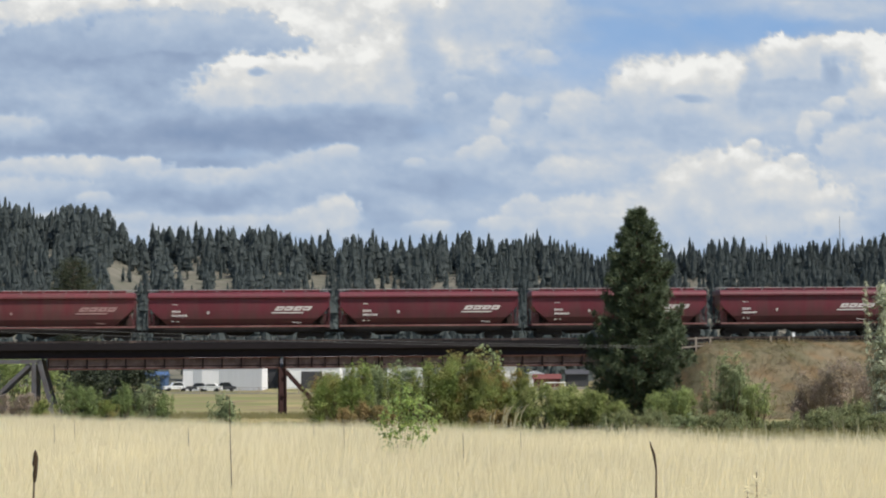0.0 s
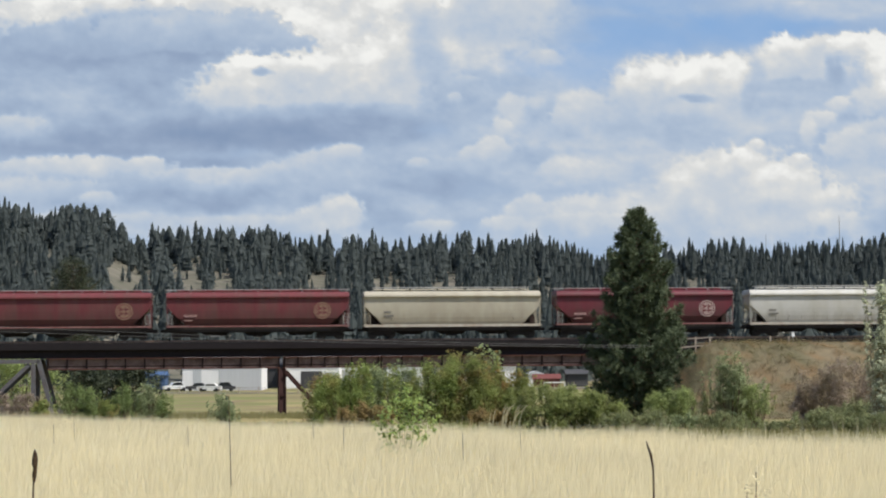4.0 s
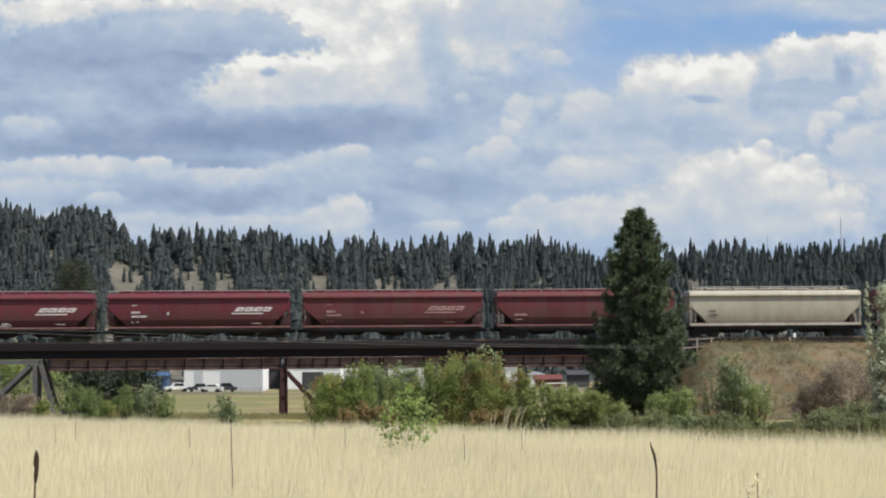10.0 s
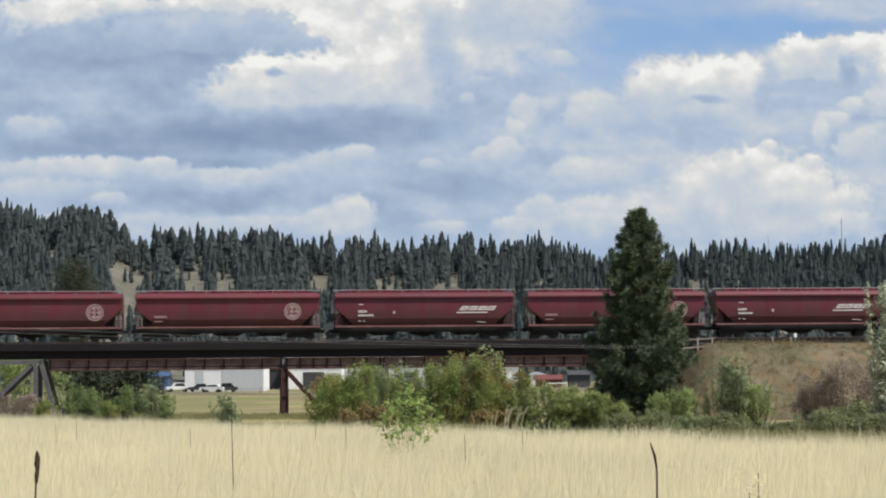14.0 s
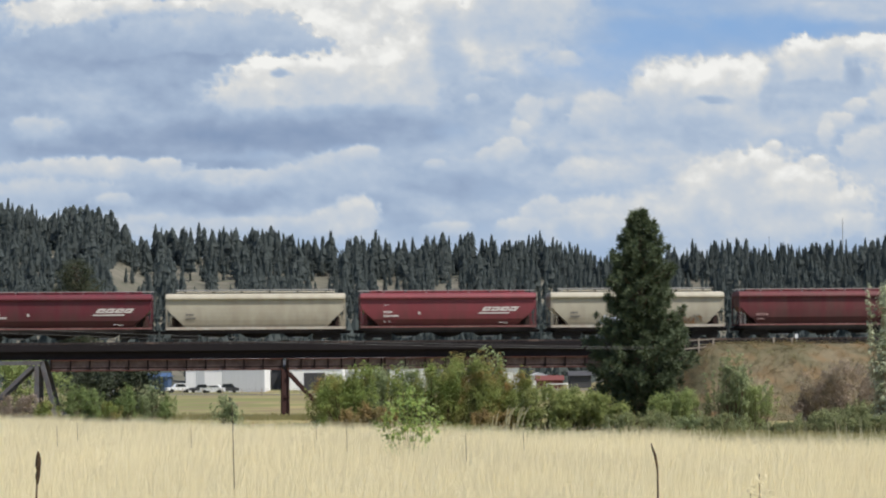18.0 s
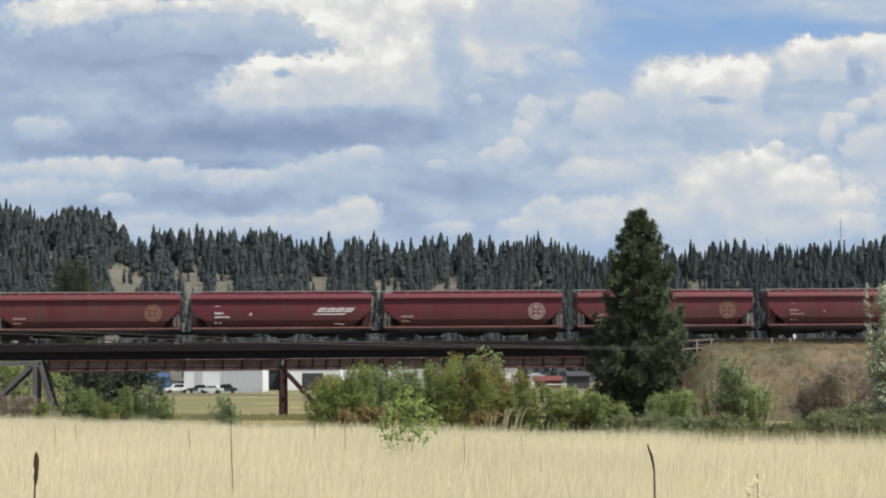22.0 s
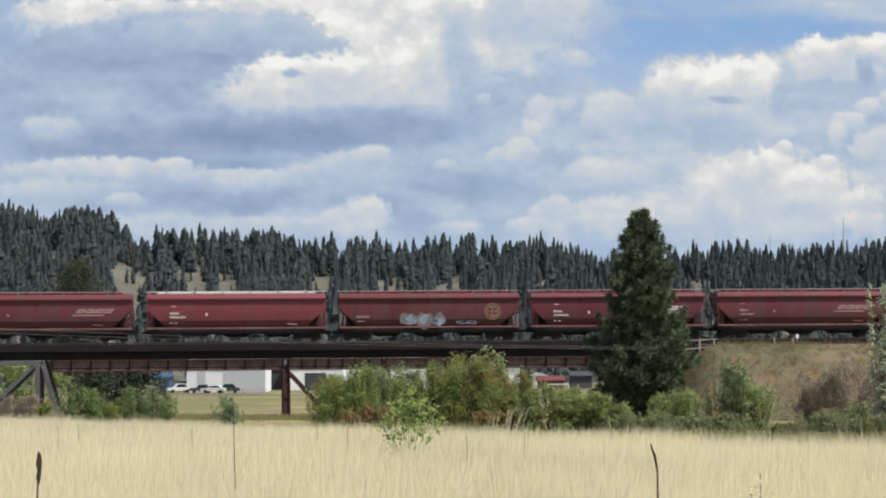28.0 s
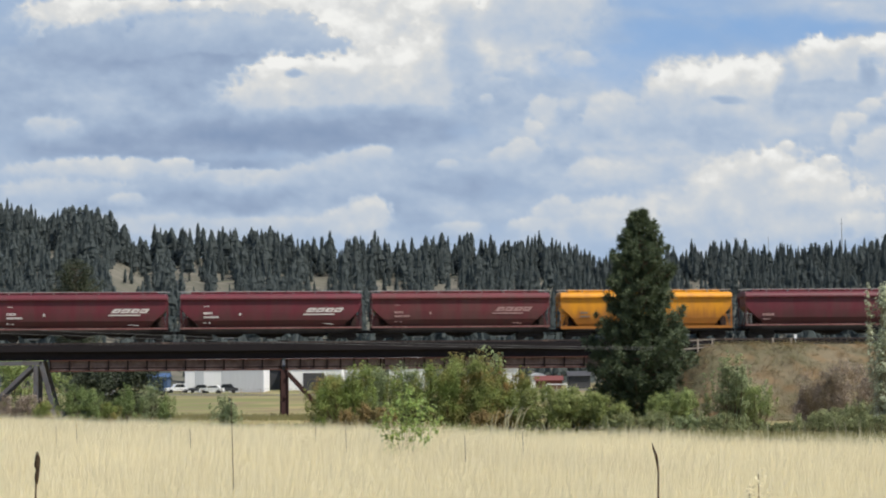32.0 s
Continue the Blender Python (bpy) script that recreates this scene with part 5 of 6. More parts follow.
# thicket in front of the bridge
for col, d, w, h, seed, m, label, leaf in (
        (370, 176, 4.2, 4.3, 11, LEAF_OLIVE, "olive-green bush with some reddish leaves", 0.2),
        (392, 172, 6.0, 4.8, 12, LEAF_THICKET, "dense green bush at the bridge foot", 0.2),
        (424, 178, 5.8, 5.3, 13, LEAF_THICKET, "dense olive-green bush at the bridge foot", 0.22),
        (449, 174, 5.8, 5.1, 14, LEAF_GREY, "grey-green willow bush by the bridge", 0.2),
        (480, 172, 5.8, 5.4, 15, LEAF_THICKET, "dense green bush at the bridge foot", 0.2),
        (512, 176, 5.4, 6.0, 16, LEAF_OLIVE, "tall olive bush with rusty patches", 0.2),
        (537, 171, 5.4, 5.9, 17, LEAF_OLIVE, "tall olive bush with rusty patches", 0.2),
        (562, 174, 5.2, 5.4, 18, LEAF_OLIVE, "olive bush with rusty patches", 0.2),
        (584, 172, 4.4, 4.6, 19, LEAF_OLIVE, "olive bush with rusty patches", 0.2),
        (612, 160, 5.0, 3.5, 20, LEAF_HEDGE, "low green bush beside the pine", 0.2),
        (642, 159, 5.0, 3.3, 21, LEAF_HEDGE, "low green bush beside the pine", 0.2),
        (668, 158, 4.6, 2.9, 22, LEAF_HEDGE, "low green bush beside the pine", 0.2)):
    shrub("bush", east(col, d), d, w, h, 3.2, seed, m, label, leaf * 0.86, clumps=120, per=78, shoots=9)
for col, d, w, h, seed in ((388, 160, 2.2, 1.7, 34), (408, 161, 2.6, 2.1, 35), (428, 160, 2.4, 1.9, 36), (540, 160, 2.2, 1.6, 37), (566, 160, 2.6, 1.5, 38)):
    shrub("low_bush", east(col, d), d, w, h, 2.0, seed, LEAF_AMBER, "low amber-leaved bush before the thicket", 0.15, clumps=50, per=60, shoots=8)
for col, h, seed in ((531, 5.6, 30), (541, 6.3, 31), (550, 6.5, 32), (560, 5.7, 33)):
    shrub("poplar_shoot", east(col, 176), 176, 1.5, h + 0.5, 1.2, seed, LEAF_SHOOT, "bright green upright poplar shoot", 0.13, clumps=14, per=34, category="sapling", base=0.4, shoots=5)

# low growth at the left, by the truss
for col, d, w, h, seed, m, label in (
        (78, 182, 2.6, 3.6, 41, LEAF_LEFT, "green bush below the girder"), (100, 184, 2.6, 3.1, 42, LEAF_LEFT, "green bush below the girder"),
        (142, 180, 2.8, 3.2, 43, LEAF_LEFT, "green bush below the girder"), (168, 181, 3.0, 3.5, 44, LEAF_GREY, "grey-green bush below the girder"),
        (185, 180, 2.0, 2.6, 45, LEAF_LEFT, "small green bush below the girder"), (247, 150, 2.2, 3.1, 46, LEAF_GREY, "small grey-green bush in the meadow"),
        (255, 151, 1.5, 2.6, 47, LEAF_GREY, "small grey-green bush in the meadow"),
        (24, 188, 3.6, 2.6, 48, LEAF_RUST, "rusty brown bush below the truss"), (6, 192, 3.0, 2.4, 49, LEAF_RUST, "rusty brown bush below the truss"), (50, 186, 2.4, 1.9, 50, LEAF_OLIVE, "low olive bush below the truss"),
        (120, 178, 1.8, 2.0, 51, LEAF_OLIVE, "low olive bush in the meadow")):
    shrub("bush", east(col, d), d, w, h, 2.4, seed, m, label, 0.12, clumps=70, per=70, shoots=7)
# the nearer group's leaf colour carries the shade they stand in
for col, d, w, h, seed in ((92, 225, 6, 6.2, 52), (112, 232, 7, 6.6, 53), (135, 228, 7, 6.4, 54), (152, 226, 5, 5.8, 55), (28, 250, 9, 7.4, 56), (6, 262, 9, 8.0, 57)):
    shrub("shade_tree", east(col, d), d, w, h, 5, seed, LEAF_DARK if col > 60 else LEAF_GREEN, "leafy tree beyond the bridge, leaves coloured for shade" if col > 60 else "green leafy tree beyond the bridge",
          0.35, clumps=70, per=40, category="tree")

# bushes before the eastern bank
for col, d, w, h, seed, m, label, leaf in (
        (735, 160, 1.6, 2.6, 61, LEAF_GREEN, "slender green sapling beside the pine", 0.2), (752, 158, 3.2, 3.1, 62, LEAF_GREEN, "leafy green bush beside the pine", 0.2),
        (772, 160, 3.6, 3.2, 63, LEAF_GREEN, "green bush before the bank", 0.2), (815, 158, 2.8, 5.9, 64, LEAF_GREY, "upright grey-green tree before the bank", 0.24),
        (834, 159, 4.0, 4.3, 65, LEAF_GREY, "grey-green bush before the bank", 0.24), (845, 158, 3.8, 3.5, 66, LEAF_GREEN, "green bush before the bank", 0.2),
        (925, 156, 4.4, 1.5, 68, LEAF_LOW, "low green bush before the bank", 0.2),
        (950, 157, 4.4, 1.8, 69, LEAF_LOW, "low green bush before the bank", 0.2), (972, 155, 4.4, 2.2, 70, LEAF_LOW, "low green bush before the bank", 0.22)):
    shrub("bush", east(col, d), d, w, h, 2.4, seed, m, label, leaf * 0.62, clumps=80, per=66, shoots=14)
for col, d, w, h, seed, m in ((700, 150, 4.4, 1.55, 141, LEAF_LOW), (738, 148, 4.6, 1.65, 142, LEAF_LOW), (778, 146, 4.6, 1.45, 143, LEAF_GREY), (815, 145, 4.6, 1.55, 144, LEAF_LOW),
                             (855, 143, 4.8, 0.85, 145, LEAF_LOW), (892, 142, 4.8, 0.9, 146, LEAF_LOW), (930, 140, 4.8, 1.65, 147, LEAF_LOW), (968, 138, 4.8, 1.4, 148, LEAF_LOW), (1004, 137, 4.6, 1.75, 149, LEAF_LOW)):
    shrub("low_bush", east(col, d), d, w, h, 2.6, seed, m, "low rough bush at the meadow edge", 0.11, clumps=70, per=60, shoots=8)
for col, d, w, h, seed in ((905, 177, 3.6, 3.4, 71), (925, 176, 4.4, 4.6, 72), (944, 175, 5, 5.6, 73), (964, 175, 4.8, 5.8, 74), (980, 177, 4, 4.8, 76)):
    shrub("bush", east(col, d), d, w, h, 3, seed, LEAF_RUST, "dry reddish-brown shrub on the bank", 0.16, clumps=90, per=50, stem=STEM_PALE)
poplar = shrub("poplar_tree", east(995, 140), 140, 2.7, 10.4, 2.7, 75, LEAF_PALE, "tall poplar with pale silvery leaves", 0.2, clumps=210, per=52, category="tree", base=0.08, shoots=12, stem=STEM_PALE)

# ---- beyond the bridge: sheds, vehicles, a road and a fence ----
def shed(x, y, w, d, h, wall, label, roof, doors=(), gable=False, turn=0.0, trim=None):
    s = thing("farm_shed", pose(x, y, float(ground_z(x, y)), 0, 0, turn), label, "shed")
    part("wall", Geo().box(-w / 2, w / 2, 0, d, -0.3, h), wall, s)
    if gable:
        part("roof", Geo().rings([[(-w / 2 - 0.4, -0.4, h), (w / 2 + 0.4, -0.4, h), (w / 2 + 0.4, -0.4, h + 0.15), (0, -0.4, h + w * 0.24), (-w / 2 - 0.4, -0.4, h + 0.15)],
                                  [(-w / 2 - 0.4, d + 0.4, h), (w / 2 + 0.4, d + 0.4, h), (w / 2 + 0.4, d + 0.4, h + 0.15), (0, d + 0.4, h + w * 0.24), (-w / 2 - 0.4, d + 0.4, h + 0.15)]]), roof, s)
    else:
        part("roof", Geo().rings([[(-w / 2 - 0.3, -0.4, h), (-w / 2 - 0.3, d / 2, h + d * 0.16), (-w / 2 - 0.3, d + 0.4, h)], [(w / 2 + 0.3, -0.4, h), (w / 2 + 0.3, d / 2, h + d * 0.16), (w / 2 + 0.3, d + 0.4, h)]]), roof, s)
    for a, b, z, m in doors:
        part("door", Geo().box(a, b, -0.06, 0.0, 0, z), m, s)
    return s


shed(east(250, 402), 402, 15.3, 12, 5.2, SHEET_WHITE, "long white metal farm shed", SHEET_GREY, ((-5.6, -4.0, 4.6, SHEET_GREY), (-0.6, 7.5, 4.4, SHEET_GREY)))
# the dark panel stands for the shaded inside of the open bay
shed(east(351, 415), 415, 11.0, 10, 5.0, SHEET_WHITE, "white metal shed with a dark open bay", SHEET_GREY, ((-2.2, 2.0, 3.4, ROOF_DARK), (2.6, 4.6, 3.2, SHEET_GREY)))
shed(east(308, 420), 420, 4.2, 8, 4.6, ROOF_DARK, "small dark shed beside white buildings", ROOF_DARK)
shed(east(403, 430), 430, 9.0, 10, 5.6, SHEET_WHITE, "white metal farm shed", SHEET_GREY, ((-3, 0.5, 3.4, SHEET_GREY),))
shed(east(455, 418), 418, 7.0, 10, 5.0, SHEET_WHITE, "white metal farm shed behind the thicket", SHEET_GREY)
shed(east(570, 420), 420, 4.0, 8, 4.6, SHEET_WHITE, "small white shed behind the thicket", SHEET_GREY)
shed(east(603, 440), 440, 2.8, 6, 2.6, SHEET_WHITE, "small white gabled farmhouse", SHEET_GREY, gable=True)
shed(east(616, 425), 425, 5.2, 6, 1.7, SHEET_RED, "low red wooden barn", SHEET_RED)
shed(east(174, 425), 425, 4.2, 5, 2.9, SHEET_BLUE, "low shelter under a blue tarpaulin", SHEET_BLUE)
shed(east(650, 430), 430, 4.4, 6, 2.6, ROOF_DARK, "low dark shed behind the pine", ROOF_DARK)


def vehicle(x, y, length, height, paint, label, turn=0.0):
    """A parked pickup or car: body with bonnet and cabin, glass, wheels."""
    c = thing("parked_car", pose(x, y, float(ground_z(x, y)), 0, 0, turn), label, "car")
    h, w = length / 2, 0.92
    side = [(-h, 0.45), (-h, 0.95), (-h * 0.45, 1.02), (-h * 0.22, height - 0.05), (h * 0.45, height), (h * 0.72, 1.05), (h, 0.98), (h, 0.45)]
    part("body", Geo().rings([[(a, -w, z) for a, z in side], [(a, w, z) for a, z in side]]), paint, c)
    part("window", Geo().rings([[(-h * 0.36, -w - 0.01, 1.08), (h * 0.6, -w - 0.01, 1.08), (h * 0.42, -w - 0.01, height - 0.1), (-h * 0.19, -w - 0.01, height - 0.12)],
                                [(-h * 0.36, -w + 0.05, 1.08), (h * 0.6, -w + 0.05, 1.08), (h * 0.42, -w + 0.05, height - 0.1), (-h * 0.19, -w + 0.05, height - 0.12)]]), GLASS_DARK, c)
    for a in (-h * 0.62, h * 0.62):
        for y0 in (-w, w):
            part("wheel", Geo().tube([(a, y0 - 0.1, 0.34), (a, y0 + 0.1, 0.34)], [0.34, 0.34], 14), RUBBER, c)
    return c


vehicle(east(197, 396), 396, 4.6, 1.75, CAR_WHITE, "white parked pickup beside the shed", 20)
vehicle(east(222, 395), 395, 4.4, 1.6, CAR_DARK, "dark parked car before the white shed", 8)
vehicle(east(236, 392), 392, 4.6, 1.5, CAR_WHITE, "white parked car before the white shed", -6)
vehicle(east(251, 393), 393, 4.8, 1.75, CAR_DARK, "dark parked pickup before the white shed", 4)
vehicle(east(115, 330), 330, 4.4, 1.6, CAR_WHITE, "white parked car in the trees' shade", 0)

road_me = sheet("road", ramp_steps((-260, 260, 60)), ramp_steps((366, 376, 3)), lambda X, Y: ground_z(X, Y) + 0.06, ROAD)
tagged(new("road", road_me), "straight grey road across the meadow", "road", kind="structure")
fence = thing("field_fence", pose(0, 0, 0), "wire fence with dark posts along the road", "fence")
fp = Geo().box(-0.07, 0.07, -0.07, 0.07, -0.2, 1.25).mesh("post", TIMBER)
for i in range(34):
    x = -66 + i * 3.4
    part("post", fp, TIMBER, fence, at=Matrix.Translation((x, 360, float(ground_z(x, 360)))))
for z in (0.5, 0.85, 1.15):
    part("wire", Geo().tube([(-66 + i * 6.8, 360, float(ground_z(-66 + i * 6.8, 360)) + z) for i in range(17)], [0.02] * 17, 4), WIRE, fence)
gate = thing("pipe_gate", pose(east(624, 300), 300, float(ground_z(east(624, 300), 300))), "white pipe gate in the meadow", "gate")
for x in (-1.5, 1.5):
    part("post", Geo().tube([(x, 0, -0.2), (x, 0, 2.2)], [0.07, 0.07], 8), SHEET_WHITE, gate)
part("top_bar", Geo().tube([(-1.5, 0, 2.2), (1.5, 0, 2.2)], [0.07, 0.07], 8), SHEET_WHITE, gate)

# overhead wires in front of the track
for pts in (((-48, 8.9), (-14, 6.75), (17.5, 6.25)), ((-48, 8.4), (-14, 6.6), (17.5, 6.1))):
    (xa, za), (xb, zb), (xc, zc) = pts
    path = []
    for i in range(25):
        t = i / 24
        path.append(((1 - t) ** 2 * xa + 2 * t * (1 - t) * xb + t * t * xc, 150 + 12 * t, (1 - t) ** 2 * za + 2 * t * (1 - t) * zb + t * t * zc))
    cable = thing("overhead_cable", pose(0, 0, 0), "thin grey overhead cable strung between poles", "cable")
    part("strand", Geo().tube(path, [0.013] * 25, 5), WIRE, cable)
for x, top in ((-48, 9.2),):
    pole = thing("utility_pole", pose(x, 150.0, float(ground_z(x, 150)) - 0.2), "weathered wooden utility pole", "pole")
    part("mast", Geo().tube([(0, 0, 0), (0, 0, top)], [0.13, 0.1], 8), TIMBER, pole)
    part("crossarm", Geo().box(-0.08, 0.08, -0.6, 0.6, top - 0.5, top - 0.36), TIMBER, pole)


# ---- the grass on the rise ----
def meadow(name, n, near, far_edge, half_angle, height, width, material, seed, label, lean=0.12, tall=0.0):
    """Many bent blades, each a tapering strip, on the rise up to its brow."""
    r = np.random.default_rng(seed)
    pts = []
    while sum(len(p) for p in pts) < n:
        y = near + (46 - near) * r.random(n) ** 0.9
        x = (r.random(n) - 0.5) * 2 * (half_angle * 46 + 1.0)
        keep = (np.abs(x) < half_angle * y + 1.2) & (y < brow(x) + far_edge)
        clump = fbm(x * 1.6 + 50, y * 0.9 + 50, seed + 1, 4)
        keep &= r.random(n) < 0.35 + 0.9 * clump
        pts.append(np.stack([x[keep], y[keep]], -1))
    p = np.concatenate(pts)[:n]
    x, y = p[:, 0], p[:, 1]
    z = ground_z(x, y)
    wave = fbm(x * 0.8 + 80, y * 0.35 + 80, seed + 2, 4)
    h = height * (0.70 + 0.30 * r.random(n)) * (0.88 + 0.24 * wave) * (1 + tall * (r.random(n) ** 12))
    a = r.random(n) * 6.283
    bend = np.abs(r.normal(0, lean, n)) * h + 0.03
    dx, dy = np.cos(a) * bend + 0.10 * h * (wave - 0.35), np.sin(a) * bend
    wa = r.random(n) * 3.1416
    w = width * (0.6 + 0.8 * r.random(n))
    wx, wy = np.cos(wa) * w / 2, np.sin(wa) * w / 2 * 0.4

    def at(f, g, k):
        return np.stack([x + dx * g + wx * k, y + dy * g + wy * k, z - 0.03 + h * f], -1)

    lo = np.stack([at(0, 0, -1), at(0, 0, 1), at(0.62, 0.38, 0.9)], 1)
    mid = np.stack([at(0.25, 0.1, -0.9), at(0.66, 0.42, 1.0), at(0.72, 0.5, -1.0)], 1)
    hi = np.stack([at(0.58, 0.34, -1.0), at(0.64, 0.4, 1.0), at(1.0, 1.0, 0.0)], 1)
    tagged(new(name, soup(name, np.concatenate([lo, mid, hi]).reshape(-1, 3), 3, material)), label, "grass", kind="stuff")


meadow("tall_grass", 245000, 11.0, 1.2, 0.225, 0.74, 0.0056, STRAW, 91, "tall dry straw-coloured grass on the rise", tall=0.15)

# rough grass along the foot of the bushes
def verge(name, n, x0, x1, y0, y1, height, width, material, seed, label):
    r = np.random.default_rng(seed)
    x, y = x0 + (x1 - x0) * r.random(n), y0 + (y1 - y0) * r.random(n)
    z = ground_z(x, y)
    h = height * (0.4 + 0.6 * r.random(n)) * (0.6 + 0.8 * fbm(x * 0.5 + 90, y * 0.5 + 40, seed, 3))
    dx = r.normal(0.05, 0.15, n) * h
    w = width * (0.6 + 0.8 * r.random(n)) / 2
    q = np.stack([np.stack([x - w, y, z], -1), np.stack([x + w, y, z], -1), np.stack([x + w * 1.2 + dx * 0.7, y, z + h * 0.8], -1), np.stack([x + dx, y, z + h], -1)], 1)
    tagged(new(name, soup(name, q.reshape(-1, 3), 4, material)), label, "grass", kind="stuff")


verge("verge_grass", 6000, 4, 32, 118, 145, 0.55, 0.035, WEED, 95, "rough grey-green grass at the foot of the bank")
verge("verge_stems", 90, 16, 32, 112, 126, 1.5, 0.035, LEAF_STRAW, 94, "pale seeding stems among rough grass")
verge("verge_weeds", 3000, -38, 4, 150, 172, 0.7, 0.04, LEAF_OLIVE, 96, "rough olive weeds at the foot of the thicket")

verge("field_weeds", 4500, -46, -9, 186, 198, 0.55, 0.05, WEED, 93, "olive weeds along the bridge foot")


def bank_scrub():
    """Low dry brush all over the near face of the bank, in small twiggy clumps."""
    r = np.random.default_rng(97)
    for name, n, low, high, material, label in (
            ("bank_brush", 7500, -15.5, -2.0, leafy("dry_brush", (0.215, 0.18, 0.105), vary=0.35, glow=0.5, second=(0.275, 0.185, 0.085), island=0.3), "dry tan brush on the railway bank"),
            ("bank_olive", 4200, -14.0, -2.4, leafy("olive_brush", (0.205, 0.195, 0.09), vary=0.3, glow=0.5, second=(0.235, 0.19, 0.09), island=0.3), "olive weeds in patches on the railway bank"),
            ("bank_weeds", 1500, -15.5, -7.0, leafy("brown_weeds", (0.175, 0.135, 0.105), vary=0.3, glow=0.35, second=(0.155, 0.15, 0.09)), "brown and olive weeds low on the railway bank")):
        s, t = 18.5 + 60 * r.random(n), low + (high - low) * r.random(n)
        keep = fbm(s * 0.28 + n, t * 0.34 + n, 31, 3) > (0.50 if name != "bank_brush" else 0.30)
        s, t = s[keep], t[keep]
        n = len(s)
        c = np.stack([s, t, bank_z(s, t) + 0.1], -1)
        spread = 0.3 + 0.5 * r.random(n) * ((np.abs(t) > 4) | (s > 26))
        ob = tagged(new(name, soup(name, leaves(c, spread, 20, 0.095, slim=0.6, up=0.5, corners=3), 3, material)), label, "brush", kind="stuff")
        ob.matrix_basis = DECK @ Matrix.Translation((0, 0, -0.12))


bank_scrub()


# ---- weeds standing in the grass ----
def stalk(name, x, y, pts, radius, label, head=None, tufts=()):
    t = thing(name, pose(x, y, float(ground_z(x, y))), label, "weed")
    part("stem", Geo().tube(pts, [radius * (1 - 0.5 * i / (len(pts) - 1)) for i in range(len(pts))], 6), STEM, t)
    if head:
        part("seed_head", Geo().tube(head[0], head[1], 8), SEED, t, "dark brown seed head")
    if tufts:
        part("leaves", soup("leaves", leaves(tufts, 0.04, 5, 0.035), 4, LEAF_DARK), None, t, "withered dark leaves")
    return t


mullein = stalk("mullein_stalk", east(36.4, 14.6), 14.6, [(0, 0, -0.02), (0.0, 0, 0.5), (0.015, 0, 0.98)], 0.012, "dead dark brown mullein stalk in the grass",
                ([(0.012, 0, 0.78), (0.014, 0, 0.83), (0.020, 0, 0.88), (0.016, 0, 0.91), (0.019, 0, 0.95), (0.018, 0, 0.985), (0.016, 0, 1.01)], [0.008, 0.017, 0.014, 0.021, 0.020, 0.013, 0.002]))
blade = stalk("dry_stalk", east(735.5, 14), 14.0, [(0, 0, 0), (0.0, 0, 0.45), (0.005, 0, 0.86), (-0.01, 0, 0.96), (-0.035, 0, 1.05)], 0.009, "bent dry brown stalk in the grass",
              ([(0.004, 0, 0.88), (-0.010, 0, 0.97), (-0.028, 0, 1.02), (-0.036, 0, 1.055)], [0.007, 0.010, 0.007, 0.002]))
stalk("dry_stalk", east(258, 18), 18.0, [(0.02, 0, 0), (0.015, 0, 0.5), (0.005, 0, 0.9), (-0.005, 0, 1.32)], 0.006, "thin dry stalk with a few grey leaves",
      tufts=[(0, 0, 1.18), (0.02, 0, 1.26), (-0.03, 0, 1.3), (0.0, 0, 1.1)])
for col, d, top in ((386, 26, 0.86), (352, 28, 0.8), (520, 22, 0.84), (211, 27, 0.78), (60, 28, 0.8), (83, 29, 0.82), (585, 24, 0.8)):
    stalk("dry_stalk", east(col, d), float(d), [(0, 0, 0), (0.01, 0, 0.5), (0.0, 0, top)], 0.006, "thin dry stalk in the grass")
def fan_sapling(x, y, height, spread, seed):
    """A young plant: slim stems fanning out of the grass, leafy towards their tips."""
    r = random.Random(seed)
    t = thing("young_sapling", pose(x, y, float(ground_z(x, y))), "small bright green sapling in the dry grass", "sapling")
    ends = []
    for k in range(11):
        lean = (k / 10 - 0.5) * 2
        top = height * (1.0 - 0.30 * lean * lean) * r.uniform(0.84, 1.0)
        tip = Vector((lean * spread * r.uniform(0.7, 1.0), r.uniform(-0.5, 0.5) * spread, top))
        mid = Vector((tip.x * 0.4, tip.y * 0.4, top * 0.55))
        part("stem", Geo().tube([(tip.x * 0.04, tip.y * 0.04, 0), (tip.x * 0.16, tip.y * 0.16, top * 0.3), mid, tip], [0.005, 0.004, 0.003, 0.002], 5), STEM_PALE, t)
        for j in range(7):
            f = -0.05 + 1.05 * ((j + r.random()) / 7) ** 0.7
            ends.append(tuple(mid.lerp(tip, f) + Vector((r.gauss(0, 0.03), r.gauss(0, 0.03), 0))))
        if k % 2:
            ends.append(tuple(Vector((0, 0, 0)).lerp(mid, r.uniform(0.75, 1.0)) + Vector((lean * 0.08, 0, 0))))
    part("crown", soup("crown", leaves(ends, 0.08, 17, 0.045, up=0.2), 4, LEAF_SPRIG), None, t, "bright green leaves")


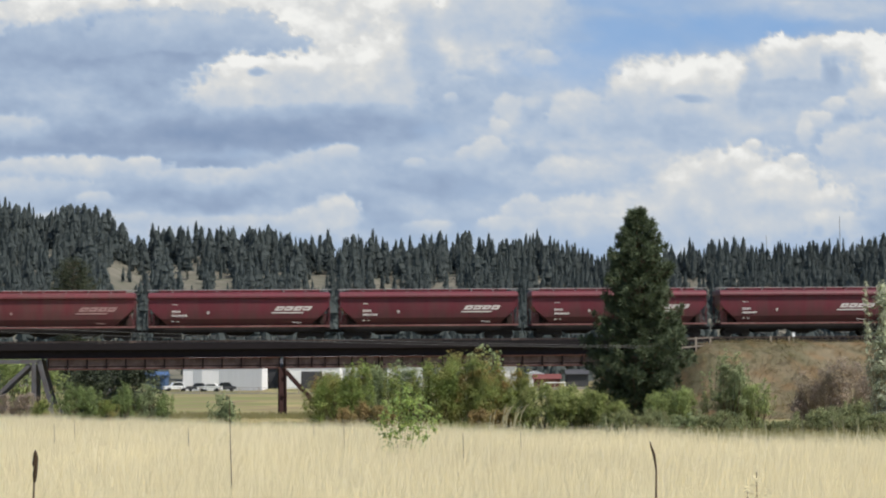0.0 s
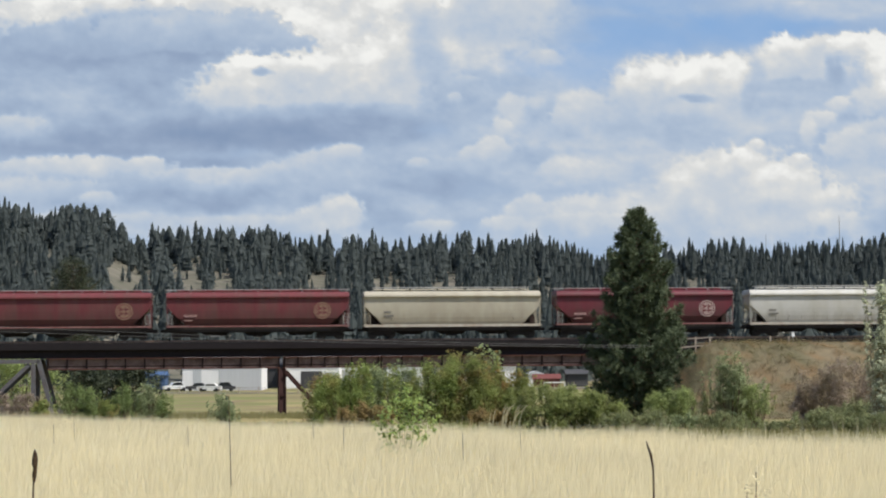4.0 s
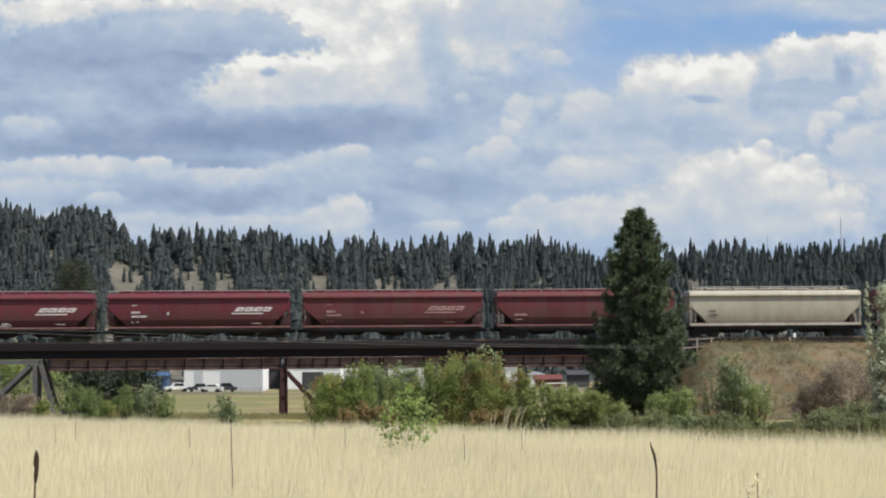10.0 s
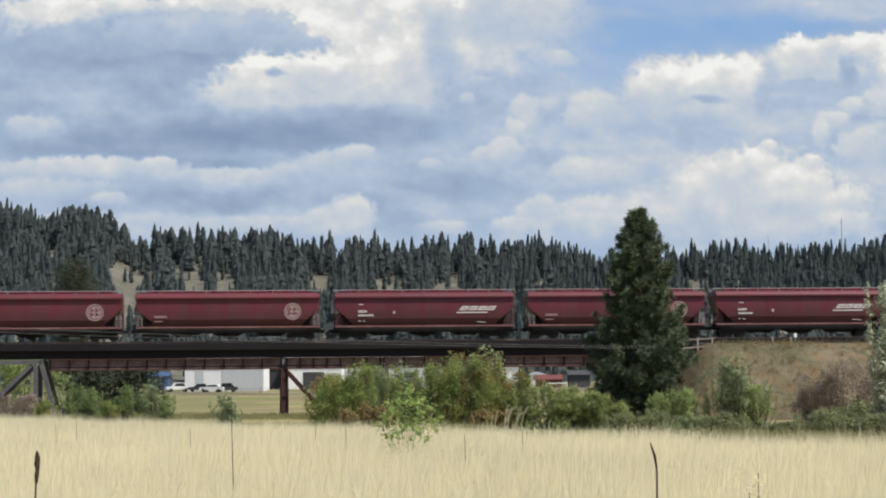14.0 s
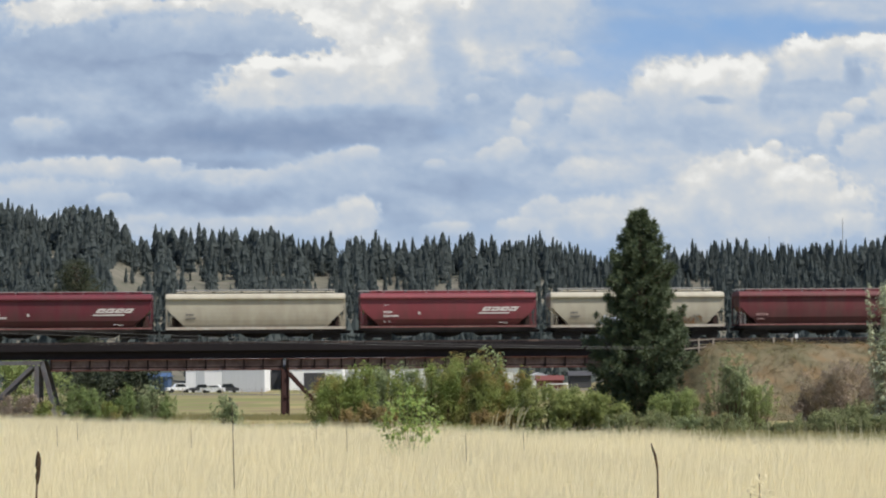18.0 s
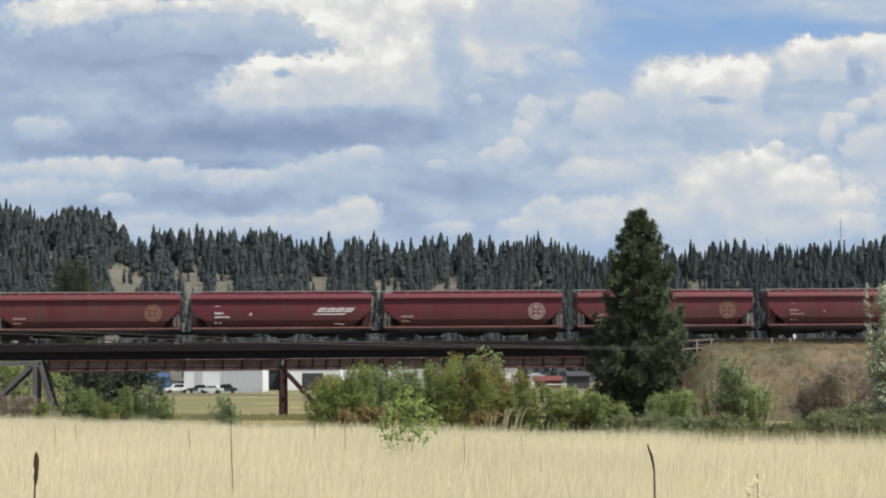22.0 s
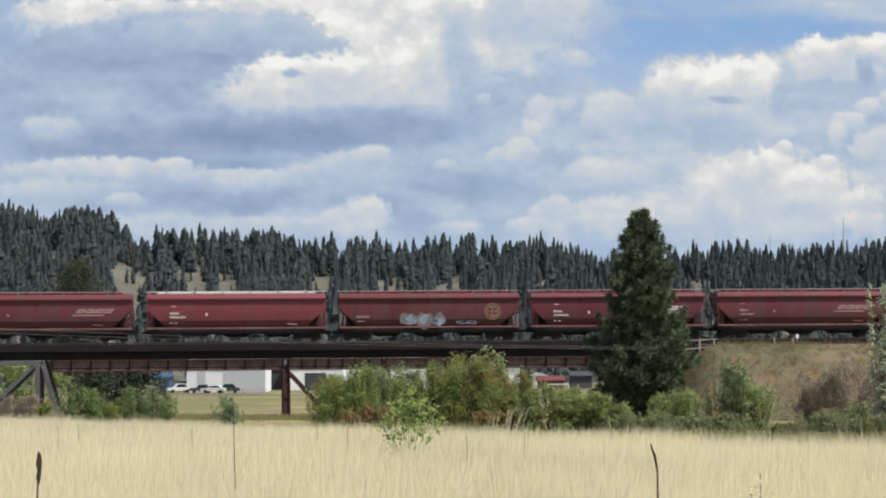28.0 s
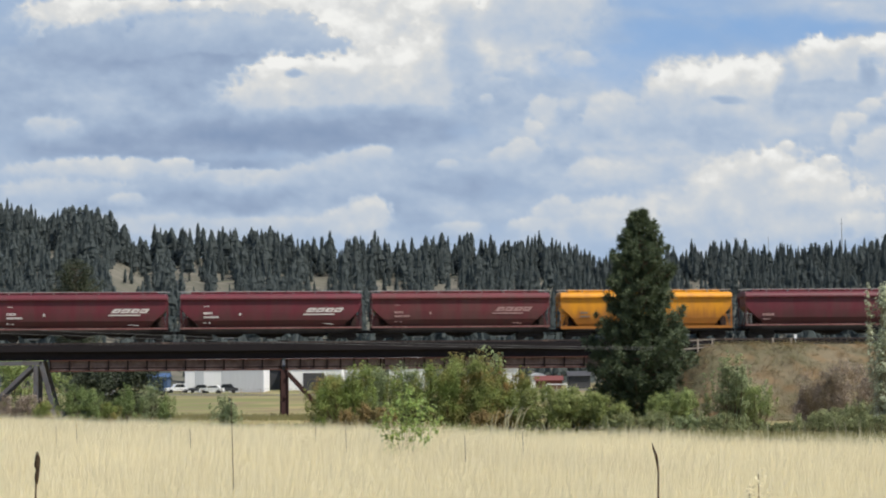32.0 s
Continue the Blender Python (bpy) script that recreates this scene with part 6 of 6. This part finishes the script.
fan_sapling(east(455, 25), 25.0, 1.42, 0.40, 81)
shrub("dry_weed", east(850, 15), 15.0, 0.28, 0.9, 0.25, 82, STRAW, "wispy pale weed in the dry grass", 0.03, clumps=18, per=12, category="weed", base=0.5, stem=STEM_PALE)


def grass_plume(x, y, seed):
    """A tuft of pale seeding grass whose blades all bend one way."""
    r = random.Random(seed)
    t = thing("grass_tuft", pose(x, y, float(ground_z(x, y))), "pale seeding grass tuft bent by the wind", "grass")
    for k in range(6):
        a, tall = r.uniform(-0.3, 0.3), r.uniform(0.84, 1.0)
        part("blade", Geo().tube([(a * 0.4, 0, 0), (a * 0.6, 0, tall * 0.6), (a * 0.7 + 0.03, 0, tall * 0.82), (a * 0.8 + 0.07, 0, tall * 0.94), (a * 0.9 + 0.13, 0, tall)], [0.004, 0.004, 0.006, 0.007, 0.002], 4), LEAF_STRAW, t)


for col, d, seed in ((562, 33.5, 84), (576, 33, 85)):
    grass_plume(east(col, d), d, seed)


# ---- movement ----
def motions():
    for w, at in wagons:
        walk(w, [(t, TRACK @ Matrix.Translation((at + SPEED * t, 0, 0))) for t in (0.0, 16.0, 32.0)])
    walk(clouds, [(0.0, pose(0, 0, 0)), (16.0, pose(17, 0, 0)), (32.0, pose(34, 0, 0))])
    base = pine.matrix_basis.copy()
    walk(pine, [(t, base @ pose(0, 0, 0, 0, a, 0)) for t, a in ((0, 0.1), (3, 0), (6, 0), (8, -0.6), (10, -0.5), (12, -0.6), (14, -0.3), (17, -0.1), (19, -0.3), (21, 0.0),
                                                                 (23, -0.1), (25, 0), (28, 0), (30, 0.4), (32, 0.1))])
    foot = blade.matrix_basis.copy()
    walk(blade, [(t, foot @ pose(0, 0, 0, 0, a, 0)) for t, a in ((0, 0.3), (1, -0.6), (3, -0.8), (6, -0.8), (8, -0.8), (9, -1.0), (10, 0), (11, 0.3), (12, -0.6), (14, -0.2),
                                                                  (17, -0.1), (19, -0.5), (20, 0), (22, -1.0), (25, -0.9), (28, -0.8), (29, -0.3), (30, -0.6), (31, 0.7), (32, 0.4))])


motions()
